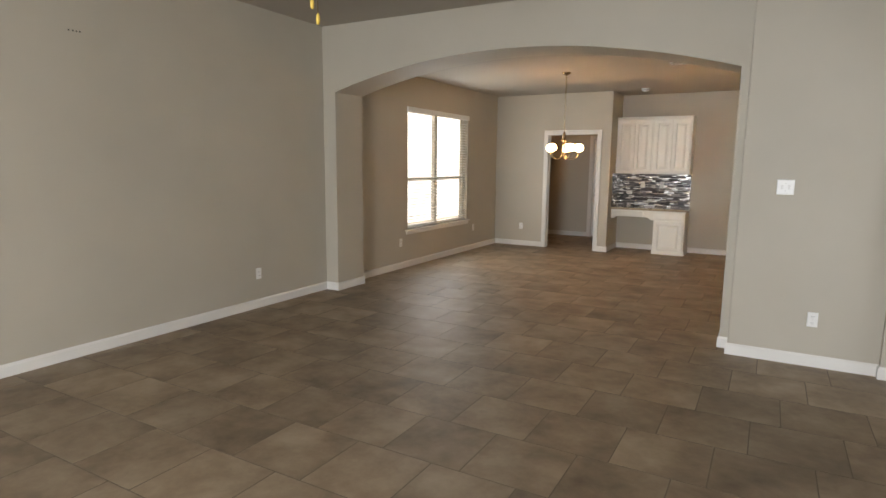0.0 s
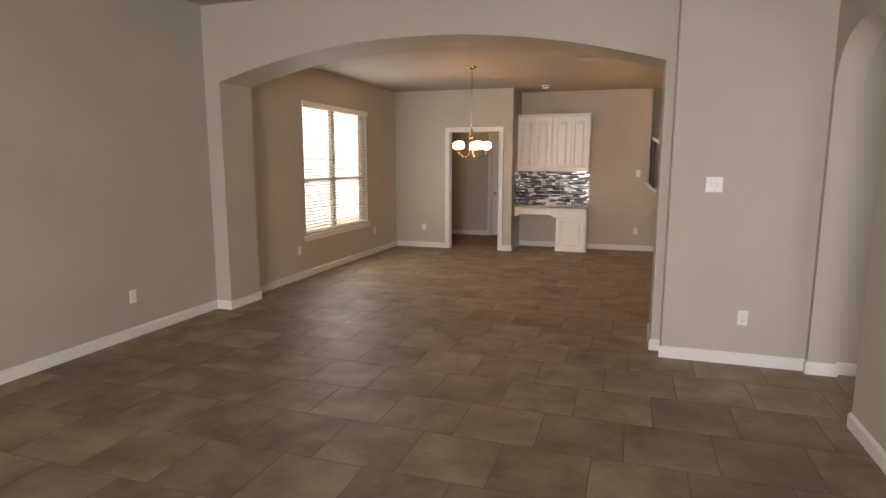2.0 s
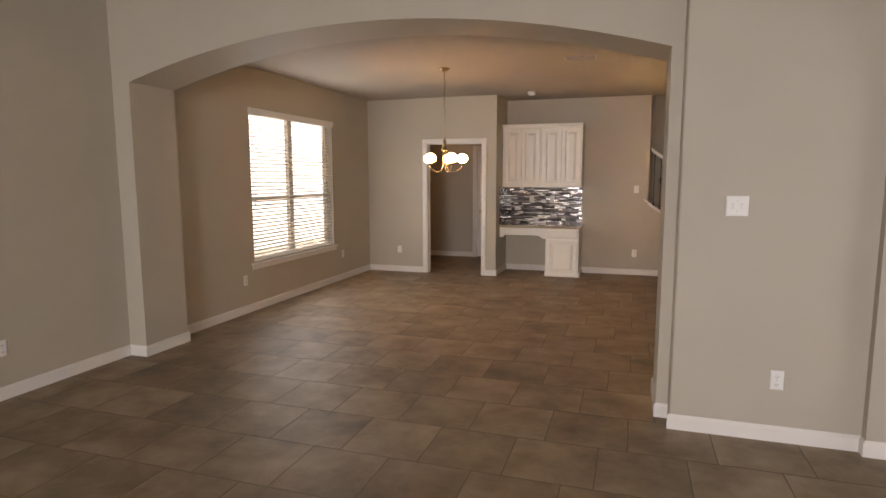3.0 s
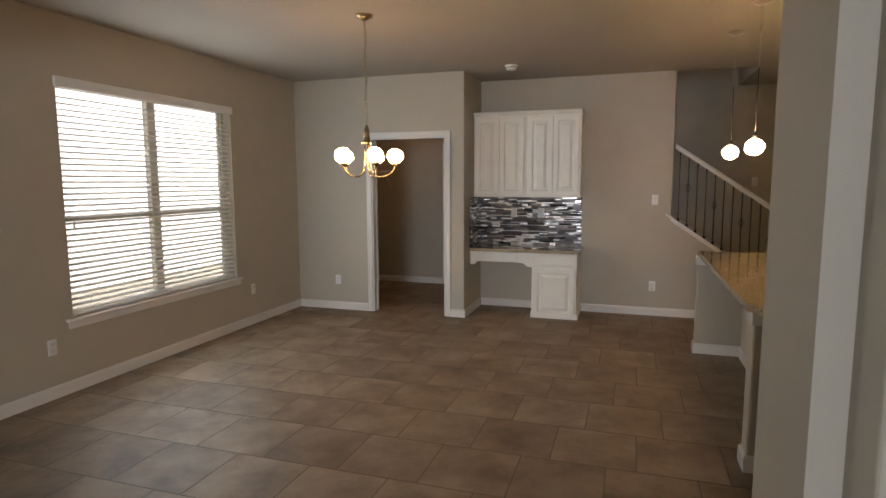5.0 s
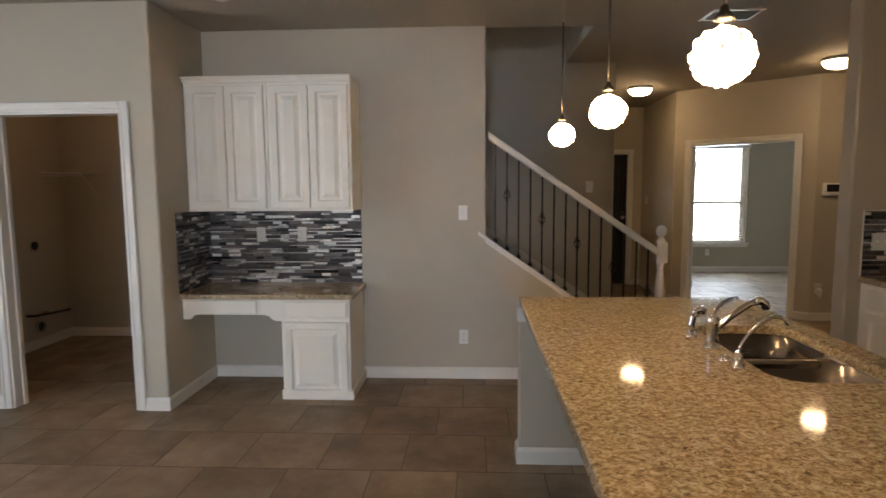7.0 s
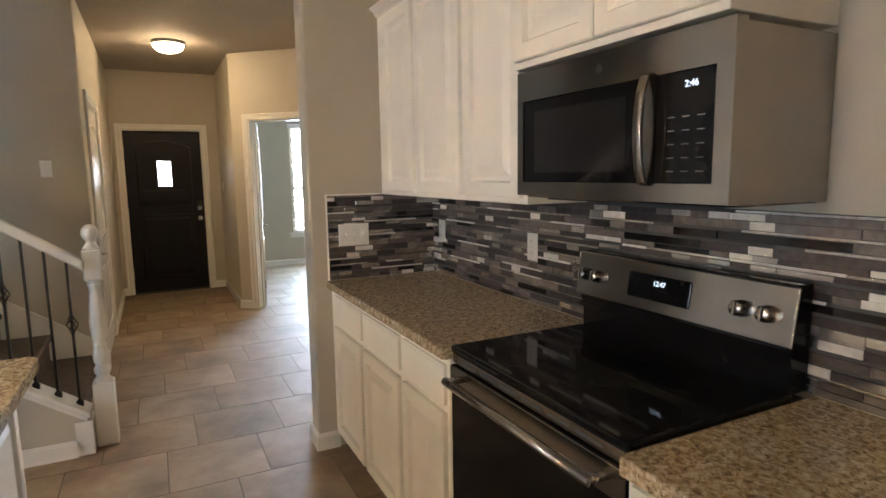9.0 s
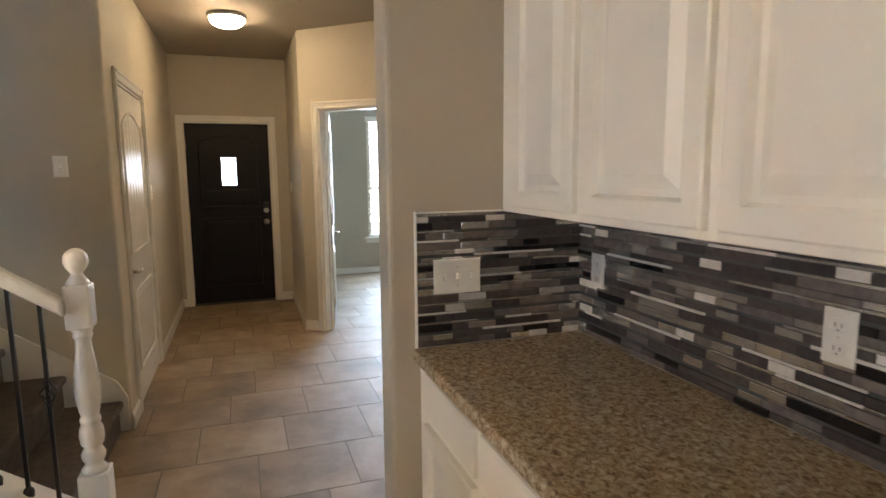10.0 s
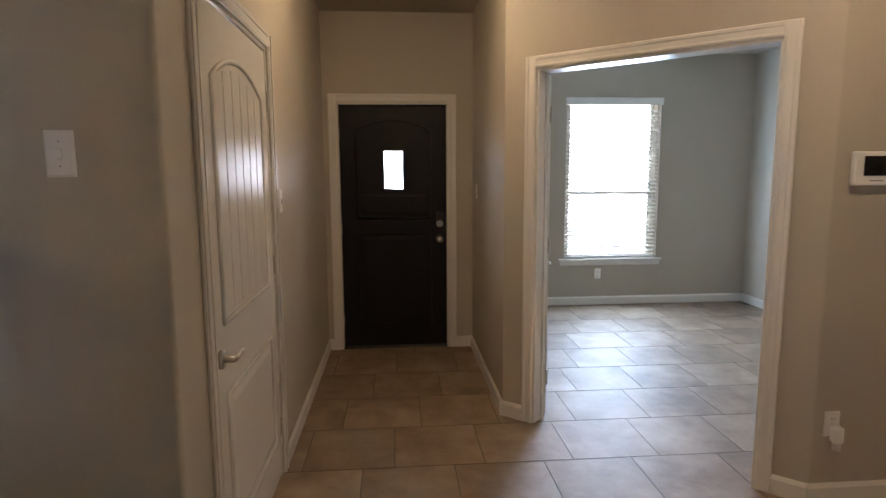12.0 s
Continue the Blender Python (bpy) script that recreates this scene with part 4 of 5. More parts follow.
def mosaic(name, runs, z0, z1, label, limit, seed):
    """Strips of glass, metal and stone in uneven rows; runs are pieces of wall: start x, y, turn and length."""
    rng = random.Random(seed)
    root = tagged(new(name), label, "backsplash", kind="structure")
    count, rest = 0, bmesh.new()
    rows, z = [], z0
    while z < z1 - 0.006:
        h = min(0.0085 if rows and rows[-1][1] > 0.012 and rng.random() < 0.5 else rng.choice((0.016, 0.020, 0.024)), z1 - z)
        rows.append((z, h))
        z += h
    for x, y, rz, length in runs:
        m = pose(x, y, 0, 0, 0, rz)
        back = part("setting_bed", box(0, -0.003, z0, length, -0.0003, z1), SLOT, root, "dark mortar")
        back.matrix_basis = m
        for z, h in rows:
            s = -rng.uniform(0, 0.2)
            while s < length:
                if h < 0.012:
                    pale, w = rng.random() < 0.55, rng.choice((0.10, 0.20, 0.30))
                else:
                    pale = rng.random() < 0.34
                    w = rng.choice((0.07, 0.07, 0.10)) if pale else rng.choice((0.06, 0.10, 0.15, 0.20))
                a, b = max(0, s), min(length, s + w)
                s += w
                if b - a < 0.012 or (h < 0.012 and not pale):
                    continue
                depth = rng.choice((0.006, 0.0075, 0.010))
                key = (round(b - a, 4), round(h, 4), depth, pale)
                if count < limit:
                    if key not in STRIP_MESHES:
                        me = bpy.data.meshes.new("strip")
                        t = box(0.0008, -depth, 0.0010, b - a - 0.0008, -0.001, h - 0.0010, 0.0012, 1)
                        t.normal_update()
                        t.to_mesh(me)
                        t.free()
                        me.materials.append(PALE_STRIP if pale else STRIP)
                        STRIP_MESHES[key] = me
                    ob = new("strip", STRIP_MESHES[key])
                    ob.parent = root
                    ob.matrix_basis = m @ pose(a, 0, z)
                    count += 1
                else:
                    q = [m @ Vector((xx, yy, zz)) for yy in (-depth, -0.001) for xx, zz in ((a + 0.0008, z + 0.001), (b - 0.0008, z + 0.001), (b - 0.0008, z + h - 0.001), (a + 0.0008, z + h - 0.001))]
                    v = [rest.verts.new(c) for c in q]
                    for f in ((0, 1, 2, 3), (0, 4, 5, 1), (1, 5, 6, 2), (2, 6, 7, 3), (3, 7, 4, 0)):
                        rest.faces.new([v[i] for i in f]).material_index = int(pale)
    if len(rest.faces):
        bmesh.ops.recalc_face_normals(rest, faces=rest.faces[:])
        more = tagged(part("strips", rest, STRIP_FAR, root), kind="stuff")
        more.data.materials.append(PALE_STRIP_FAR)
    return root


# desk nook
NG = "built-in desk cabinets"
cabinet("wall_cabinet", -1.948, NOOK, 1.362, 0, 0.612, 0.925, 0.33, "cream two-door wall cabinet with raised panels over the desk", NG, 2, crown=0.045)
cabinet("wall_cabinet", -1.334, NOOK, 1.362, 0, 0.612, 0.925, 0.33, "cream two-door wall cabinet with crown beside the bare wall", NG, 2, crown=0.045)
cabinet("desk_cabinet", -1.225, NOOK, 0, 0, 0.50, 0.742, 0.50, "cream desk base cabinet with one drawer and door", NG, 1, drawer=0.12, toe=0.0)
bm = box(-1.232, NOOK - 0.520, 0, -0.706, NOOK - 0.500, 0.07, 0.004, 1)
box(-0.7245, NOOK - 0.5, 0, -0.706, NOOK - 0.002, 0.07, 0.004, 1, bm)
tagged(part("desk_plinth", bm, CABINET), "cream plinth moulding round the desk cabinet", "plinth")
root = thing("writing_desk", -1.948, NOOK - 0.02, 0, 0, "cream pencil drawer with a shaped apron under the desk top", "desk", NG)
part("body", box(0.004, -0.46, 0.63, 0.722, -0.05, 0.742, 0.002, 1), CABINET, root)
ap = [(0, 0.742), (0, 0.585), (0.045, 0.585), (0.062, 0.592), (0.075, 0.612), (0.10, 0.622), (0.60, 0.622), (0.635, 0.612), (0.65, 0.592), (0.675, 0.578), (0.722, 0.578), (0.722, 0.742)]
part("apron", prism(ap, "y", -0.48, -0.46), CABINET, root, "apron with curved lower edge")
part("drawer_front", loft(0.015, 0.632, 0.545, 0.73, [(0, -0.48), (0, -0.490), (0.008, -0.494), (0.014, -0.494)]), CABINET, root)
slab("desk_countertop", rounded(-1.948, 9.845, -0.695, NOOK - 0.001, 0.012, 3), 0.744, 0.778, "speckled granite top on the built-in desk")
mosaic("backsplash_desk", [(-1.95, NOOK, 0, 1.225), (-1.95, 9.86, 90, 0.53)], 0.779, 1.360, "grey black and silver linear mosaic above the desk", 300, 5)

# range wall: local x runs from the end wall towards the living room
KG = "kitchen cabinets on the range wall"
for a, b in ((9.858, 9.345), (9.345, 8.90), (8.90, 8.515)):
    cabinet("base_cabinet", EAST, a, 0, -90, a - b, 0.874, 0.60, "cream base cabinet with drawer and raised-panel door", KG, 1, drawer=0.135, toe=0.10, lead=0.06 if a > 9.8 else 0.0)
cabinet("base_cabinet", EAST, 7.745, 0, -90, 0.60, 0.874, 0.60, "cream base cabinet beside the range", KG, 1, drawer=0.135, toe=0.10)
for a, b in ((9.858, 9.385), (9.385, 8.935), (8.935, 8.515)):
    cabinet("wall_cabinet", EAST, a, 1.352, -90, a - b, 0.90, 0.305, "cream wall cabinet with raised-panel door over the counter", KG, 1, crown=0.045, lead=0.085 if a > 9.8 else 0.0)
cabinet("wall_cabinet", EAST, 8.51, 1.772, -90, 0.76, 0.62, 0.36, "raised cream two-door cabinet above the microwave", KG, 2, crown=0.045)
slab("kitchen_countertop", [(2.735, 9.857), (2.735, 8.525), (2.745, 8.515), (3.358, 8.515), (3.358, 9.857)], 0.876, 0.912, "polished speckled granite kitchen counter beside the range")
slab("kitchen_countertop", [(2.725, 7.14), (3.358, 7.14), (3.358, 7.745), (2.735, 7.745), (2.725, 7.735)], 0.876, 0.912, "polished speckled granite counter on the other side")
mosaic("backsplash_kitchen", [(2.752, KEND, 0, 0.608), (EAST, KEND, -90, 2.72)], 0.913, 1.352, "grey black and silver linear mosaic above the counter", 300, 9)
structure("backsplash_trim", box(2.744, KEND - 0.011, 0.913, 2.752, KEND - 0.0005, 1.360, 0.002, 1, box(2.752, KEND - 0.010, 1.352, 3.05, KEND - 0.0005, 1.358, 0.001, 1)), PLATE, "thin white edge strip beside the mosaic", "trim")

# island
IX0, IX1, IY0, IY1 = 0.78, 1.56, 6.72, 9.06
bm = box(0.45, IY0, -0.05, 0.90, IY0 + 0.14, 0.874, 0.010, 2)
box(IX0, IY0 + 0.14, -0.05, 0.90, IY1 - 0.10, 0.874, bm=bm)
box(0.405, IY1 - 0.10, -0.05, 0.90, IY1, 0.874, 0.010, 2, bm)
structure("wall_island", bm, WALL, "low greige wall that carries the island bar top")
structure("wall_island_end", box(0.90, IY0 + 0.004, -0.05, IX1 - 0.03, IY0 + 0.02, 0.874), WALL, "greige end panel of the island")
structure("wall_island_far", box(0.90, IY1 - 0.02, -0.05, IX1 - 0.03, IY1 - 0.004, 0.874), WALL, "greige far end panel of the island")
baseboard((0.405, IY1), (0.405, IY1 - 0.10), (IX0, IY1 - 0.10))
baseboard((IX0, IY1 - 0.10), (IX0, IY0 + 0.14))
baseboard((IX0, IY0 + 0.14), (0.45, IY0 + 0.14), (0.45, IY0), (IX1 - 0.03, IY0 + 0.004))
for y0, y1, x0 in ((IY0, IY0 + 0.14, 0.45), (IY1 - 0.10, IY1, 0.405)):
    bm = box(x0 - 0.012, y0 - 0.012, 0.80, x0 + 0.20, y1 + 0.012, 0.874, 0.004, 1)
    structure("trim_bar_support", bm, TRIM, "white trim cap under the bar top", "trim")
IG = "island cabinets"
for a, b, n in ((IY0 + 0.022, 7.55, 2), (7.55, 8.45, 2), (8.45, IY1 - 0.022, 1)):
    cabinet("island_cabinet", 0.905, a, 0, 90, b - a, 0.874, 0.62, "cream island base cabinet facing the range", IG, n, toe=0.10, hollow=0.66 if a == 7.55 else 0.0)
hole = rounded(1.105, 7.665, 1.50, 8.42, 0.10, 7)
slab("island_countertop", [(0.41, 6.70), (0.50, 6.56), (1.58, 6.56), (1.605, 6.585), (1.605, 9.06), (1.585, 9.08), (0.43, 9.08), (0.41, 9.06)], 0.876, 0.914, "polished speckled granite island top with bar overhang", [hole])


def sink():
    root = thing("sink", 1.30, 8.04, 0.874, 0, "double-bowl stainless steel undermount sink", "sink")

    def bowl(y0, y1, depth):
        bm, rings, faces = bmesh.new(), [], []
        for inset, z in ((-0.004, 0.0), (0.004, -0.004), (0.010, -depth + 0.05), (0.02, -depth + 0.015), (0.05, -depth)):
            rings.append([bm.verts.new((p[0] - 1.30, p[1] - 8.04, z)) for p in rounded(1.100 + inset, y0 + inset, 1.505 - inset, y1 - inset, 0.095 - max(0, inset) * 0.4, 7)])
        for p, q in zip(rings, rings[1:]):
            for i in range(len(p)):
                faces.append(bm.faces.new((p[i], p[(i + 1) % len(p)], q[(i + 1) % len(p)], q[i])))
        faces.append(bm.faces.new(rings[-1]))
        bmesh.ops.recalc_face_normals(bm, faces=faces)
        return bm

    part("bowl", bowl(7.66, 8.02, 0.19), SINK, root, "satin steel bowl", True)
    part("bowl", bowl(8.06, 8.425, 0.19), SINK, root, "satin steel bowl", True)
    part("divider", box(-0.195, -0.028, -0.03, 0.195, 0.028, -0.002, 0.008, 2), SINK, root)
    for yy in (7.84, 8.24):
        part("drain", lathe([(0.043, 0), (0.043, 0.004), (0.03, 0.004), (0.026, 0.001), (0, 0.001)], 20, (0, yy - 8.04, -0.188)), CHROME, root, smooth=True)


sink()


def faucet():
    root = thing("faucet", 1.052, 8.055, 0.914, 0, "chrome single-lever kitchen faucet with arched spout", "faucet")
    part("deck_flange", lathe([(0, 0), (0.034, 0), (0.033, 0.006), (0.026, 0.010), (0, 0.010)], 24), CHROME, root, "round chrome flange", True)
    part("body", lathe([(0, 0.008), (0.0235, 0.008), (0.0225, 0.03), (0.022, 0.088), (0.023, 0.092), (0.023, 0.106), (0.019, 0.122), (0.010, 0.131), (0, 0.133)], 24), CHROME, root, smooth=True)
    spout = part("spout", tube([(0.008, 0, 0.066), (0.030, 0.0, 0.088), (0.062, 0.0, 0.116), (0.098, 0, 0.144), (0.132, 0, 0.167), (0.158, 0, 0.178)], 0.0125, 14), CHROME, root, "chrome rising spout", True)
    part("spray_end", tube([(0.150, 0, 0.176), (0.170, 0, 0.180), (0.186, 0, 0.170), (0.192, 0, 0.152)], 0.0165, 14), CHROME, spout, "thick chrome outlet", True)
    part("aerator", tube([(0.192, 0, 0.153), (0.193, 0, 0.147)], 0.013, 14), BLACK, spout)
    part("handle", tube([(0.0, 0, 0.120), (0.012, 0.012, 0.143), (0.040, 0.024, 0.163), (0.072, 0.034, 0.176), (0.105, 0.040, 0.182)], 0.0075, 10), CHROME, root, "chrome lever handle", True)
    a = thing("air_gap_cap", 1.030, 7.885, 0.914, 0, "small round polished cap beside the sink", "cap")
    part("cap", lathe([(0, 0), (0.024, 0), (0.023, 0.006), (0.016, 0.011), (0.007, 0.017), (0, 0.018)], 20), CHROME, a, smooth=True)
    s = thing("side_sprayer", 1.022, 8.185, 0.914, 0, "chrome side sprayer beside the faucet", "sprayer")
    part("socket", lathe([(0, 0), (0.024, 0), (0.022, 0.012), (0.016, 0.03), (0, 0.03)], 18), CHROME, s, smooth=True)
    part("spray_grip", tube([(0, 0, 0.025), (0.001, 0, 0.055), (0.006, 0, 0.085), (0.014, 0, 0.104)], 0.0125, 12), CHROME, s, smooth=True)
    part("spray_head", tube([(0.008, 0, 0.096), (0.018, 0, 0.112), (0.034, 0, 0.118), (0.050, 0, 0.112)], 0.0165, 12), CHROME, s, "angled chrome spray head", True)
    p = thing("filter_tap", 1.036, 7.80, 0.914, 0, "slim chrome gooseneck filter tap by the sink", "tap")
    part("base", lathe([(0, 0), (0.022, 0), (0.020, 0.008), (0.014, 0.02), (0.012, 0.055), (0, 0.055)], 18), CHROME, p, smooth=True)
    pts = [(0, 0, 0.05), (0.004, 0, 0.075), (0.022, 0, 0.108), (0.050, 0, 0.140), (0.078, 0, 0.163), (0.104, 0, 0.174), (0.128, 0, 0.173), (0.146, 0, 0.162), (0.153, 0, 0.146)]
    part("gooseneck", tube(pts, 0.0055, 8), CHROME, p, smooth=True)
    part("tap_lever", tube([(0.005, 0, 0.058), (0.03, -0.01, 0.062)], 0.006, 8), BLACK, p, "black tap lever")


faucet()


def writing(name, text, size, root, at, mat, label):
    """Lettering in the built-in font as a mesh; it faces -y of its thing."""
    cu = bpy.data.curves.new(name, "FONT")
    cu.body, cu.size, cu.align_x, cu.align_y, cu.extrude = text, size, "CENTER", "CENTER", 0.0004
    tmp = bpy.data.objects.new("tmp", cu)
    me = bpy.data.meshes.new_from_object(tmp)
    bpy.data.objects.remove(tmp)
    me.materials.append(mat)
    ob = new(name, me)
    ob.parent = root
    ob.matrix_basis = at
    ob["label"] = label
    return ob


def microwave():
    w, h, d = 0.766, 0.40, 0.35
    root = thing("microwave", EAST, 8.508, 1.362, -90, "stainless over-the-range microwave with black glass door", "microwave")
    part("body", box(0.004, -d + 0.035, 0.016, w - 0.004, -0.002, h - 0.004, 0.004, 1), STEEL, root)
    bm = wall_mesh((0, -d), (w, -d), 0.035, 0.024, h, [(0.03, 0.527, 0.066, 0.312), (0.562, w - 0.042, 0.066, 0.312)])
    part("front_frame", bm, STEEL, root, "brushed stainless front")
    part("window", box(0.0305, -d + 0.003, 0.0665, 0.5265, -d + 0.03, 0.3115, 0.002, 1), BLACKGLASS, root, "black glass window")
    part("window_screen", box(0.088, -d + 0.0015, 0.094, 0.470, -d + 0.0025, 0.278), SCREEN, root, "dark mesh screen")
    part("control_panel", box(0.5625, -d + 0.003, 0.0665, w - 0.0425, -d + 0.03, 0.3115, 0.002, 1), BLACKGLASS, root, "black glass control panel")
    bow = [(0.058, 0.002), (0.066, 0.020), (0.10, 0.031), (0.15, 0.037), (0.19, 0.039), (0.23, 0.037), (0.28, 0.031), (0.313, 0.020), (0.321, 0.002)]
    grip = prism([(-d - out, z) for z, out in bow] + [(-d - max(0.0, out - 0.011), z) for z, out in reversed(bow[1:-1])], "x", 0.531, 0.557)
    bmesh.ops.bevel(grip, geom=grip.edges[:], offset=0.003, segments=2, affect="EDGES", profile=0.5)
    part("handle", grip, STEEL, root, "flat bowed stainless handle", True)
    part("badge", tube([(0.375, -d + 0.001, 0.358), (0.375, -d - 0.003, 0.358)], 0.012, 20), CHROME, root, "round chrome badge")
    writing("clock_digits", "2:46", 0.021, root, pose(0.662, -d + 0.002, 0.282, 90), DISPLAY, "lit clock digits")
    for r in range(5):
        for c in range(3):
            part("key_print", box(0.600 + c * 0.040, -d + 0.0018, 0.092 + r * 0.03, 0.619 + c * 0.040, -d + 0.0028, 0.0945 + r * 0.03), GREYPRINT, root)
    part("underside_vent", box(0.08, -d + 0.06, 0.010, w - 0.08, -d + 0.16, 0.0175), BLACK, root)


microwave()


def cooker():
    w, d = 0.756, 0.588
    root = thing("range", EAST, 8.508, 0, -90, "stainless electric range with black glass cooktop", "range")
    part("body", box(0.003, -d + 0.03, 0.05, w - 0.003, -0.01, 0.90, 0.003, 1), BLACK, root)
    part("cooktop", box(-0.001, -d - 0.012, 0.902, w + 0.001, -0.075, 0.925, 0.007, 3), BLACKGLASS, root, "glossy black glass cooktop")
    for x, y, r in ((0.19, -0.47, 0.10), (0.57, -0.47, 0.085), (0.19, -0.20, 0.075), (0.57, -0.20, 0.10)):
        part("burner_ring", lathe([(r, 0.9246), (r, 0.9253), (r - 0.0015, 0.9253), (r - 0.0015, 0.9246)], 40, (x, y, 0), caps=False), BURNER, root)
    g = [(-0.075, 0.92), (-0.012, 0.92), (-0.012, 1.186), (-0.063, 1.186), (-0.088, 1.030), (-0.075, 0.985)]
    part("backguard", prism(g, "x", 0.006, w - 0.006), BLACKGLASS, root, "black backguard")
    tilt = math.degrees(math.atan2(0.027, 0.17))
    panel = part("control_fascia", box(-0.014, -0.004, 0, w + 0.002, 0.004, 0.148, 0.004, 2), STEEL, root, "brushed stainless control panel")
    panel.matrix_basis = pose(0, -0.092, 1.036, -tilt)
    face = pose(0, -0.0965, 1.036, -tilt)
    disp = part("display", box(0.228, -0.002, 0.036, 0.462, 0.002, 0.112, 0.004, 2), BLACKGLASS, root, "black glass display")
    disp.matrix_basis = face
    writing("clock_digits", "12:47", 0.0205, root, face @ pose(0.350, -0.0028, 0.087, 90), DISPLAY, "lit clock digits")
    for x in (0.028, 0.088, 0.618, 0.69):
        knob = part("knob", lathe([(0, 0), (0.022, 0), (0.022, 0.005), (0.020, 0.008), (0.0195, 0.026), (0.017, 0.029), (0, 0.029)], 24), STEEL, root, "stainless knob", True)
        knob.matrix_basis = face @ pose(x, 0, 0.072, 90)
        grip = part("knob_grip", box(-0.003, -0.018, 0.029, 0.003, 0.018, 0.034, 0.001, 1), STEEL, knob)
    part("vent_trim", box(0.0, -d - 0.006, 0.868, w, -d + 0.03, 0.901, 0.003, 1), STEEL, root, "stainless vent trim")
    for k in range(6):
        part("vent_slot", box(0.07 + k * 0.105, -d - 0.0072, 0.880, 0.155 + k * 0.105, -d - 0.0055, 0.889), SLOT, root)
    part("oven_door", box(0.0, -d - 0.012, 0.235, w, -d + 0.03, 0.864, 0.004, 1), BLACKGLASS, root, "black glass oven door")
    part("door_trim", box(0.0, -d - 0.015, 0.79, w, -d - 0.0115, 0.862, 0.0015, 1), STEEL, root)
    b = tube([(0.05, -d - 0.058, 0.83), (w - 0.05, -d - 0.058, 0.83)], 0.0135, 12)
    for x in (0.06, w - 0.06):
        tube([(x, -d - 0.012, 0.83), (x, -d - 0.056, 0.83)], 0.011, 10, b)
    part("oven_handle", b, STEEL, root, "stainless oven handle", True)
    part("lower_trim", box(0.0, -d - 0.015, 0.235, w, -d - 0.0115, 0.265, 0.0015, 1), STEEL, root)
    part("storage_drawer", box(0.0, -d - 0.008, 0.065, w, -d + 0.03, 0.228, 0.004, 1), STEEL, root, "stainless drawer front")
    for x in (0.05, w - 0.05):
        for y in (-0.08, -d + 0.08):
            part("foot", lathe([(0, 0), (0.018, 0), (0.018, 0.05), (0, 0.05)], 10, (x, y, 0)), BLACK, root)


cooker()


# ---- stairs ----
def cap_z(x):
    return 1.318 - 0.693 * x


structure("wall_stair_knee", prism([(0.25, -0.05), (1.56, -0.05), (1.56, cap_z(1.56) - 0.05), (0.25, cap_z(0.25) - 0.05)], "y", NOOK, NOOK + 0.12), WALL, "greige half wall under the stair rail")


def staircase():
    root = thing("staircase", 1.50, 11.14, 0, 0, "carpeted brown stairs rising behind the half wall", "staircase")
    rise, run = 0.187, 0.27
    for k in range(11):
        x1 = -run * k
        bm = box(x1 - run - 0.02, -0.615, max(0, rise * (k - 1)), x1, 0.598, rise * (k + 1) - 0.03)
        box(x1 - run - 0.02, -0.615, rise * (k + 1) - 0.045, x1 + 0.028, 0.598, rise * (k + 1), 0.018, 3, bm)
        part("step", bm, CARPET, root, "brown carpeted step" if k == 0 else "")
    sk = [(0.05, 0), (0.05, 0.20), (0.0, 0.30), (-run * 11, 0.30 + rise * 11), (-run * 11, rise * 10), (-0.2, 0)]
    part("skirt_board", prism(sk, "y", 0.599, 0.617), TRIM, root, "white skirt board on the wall")


staircase()


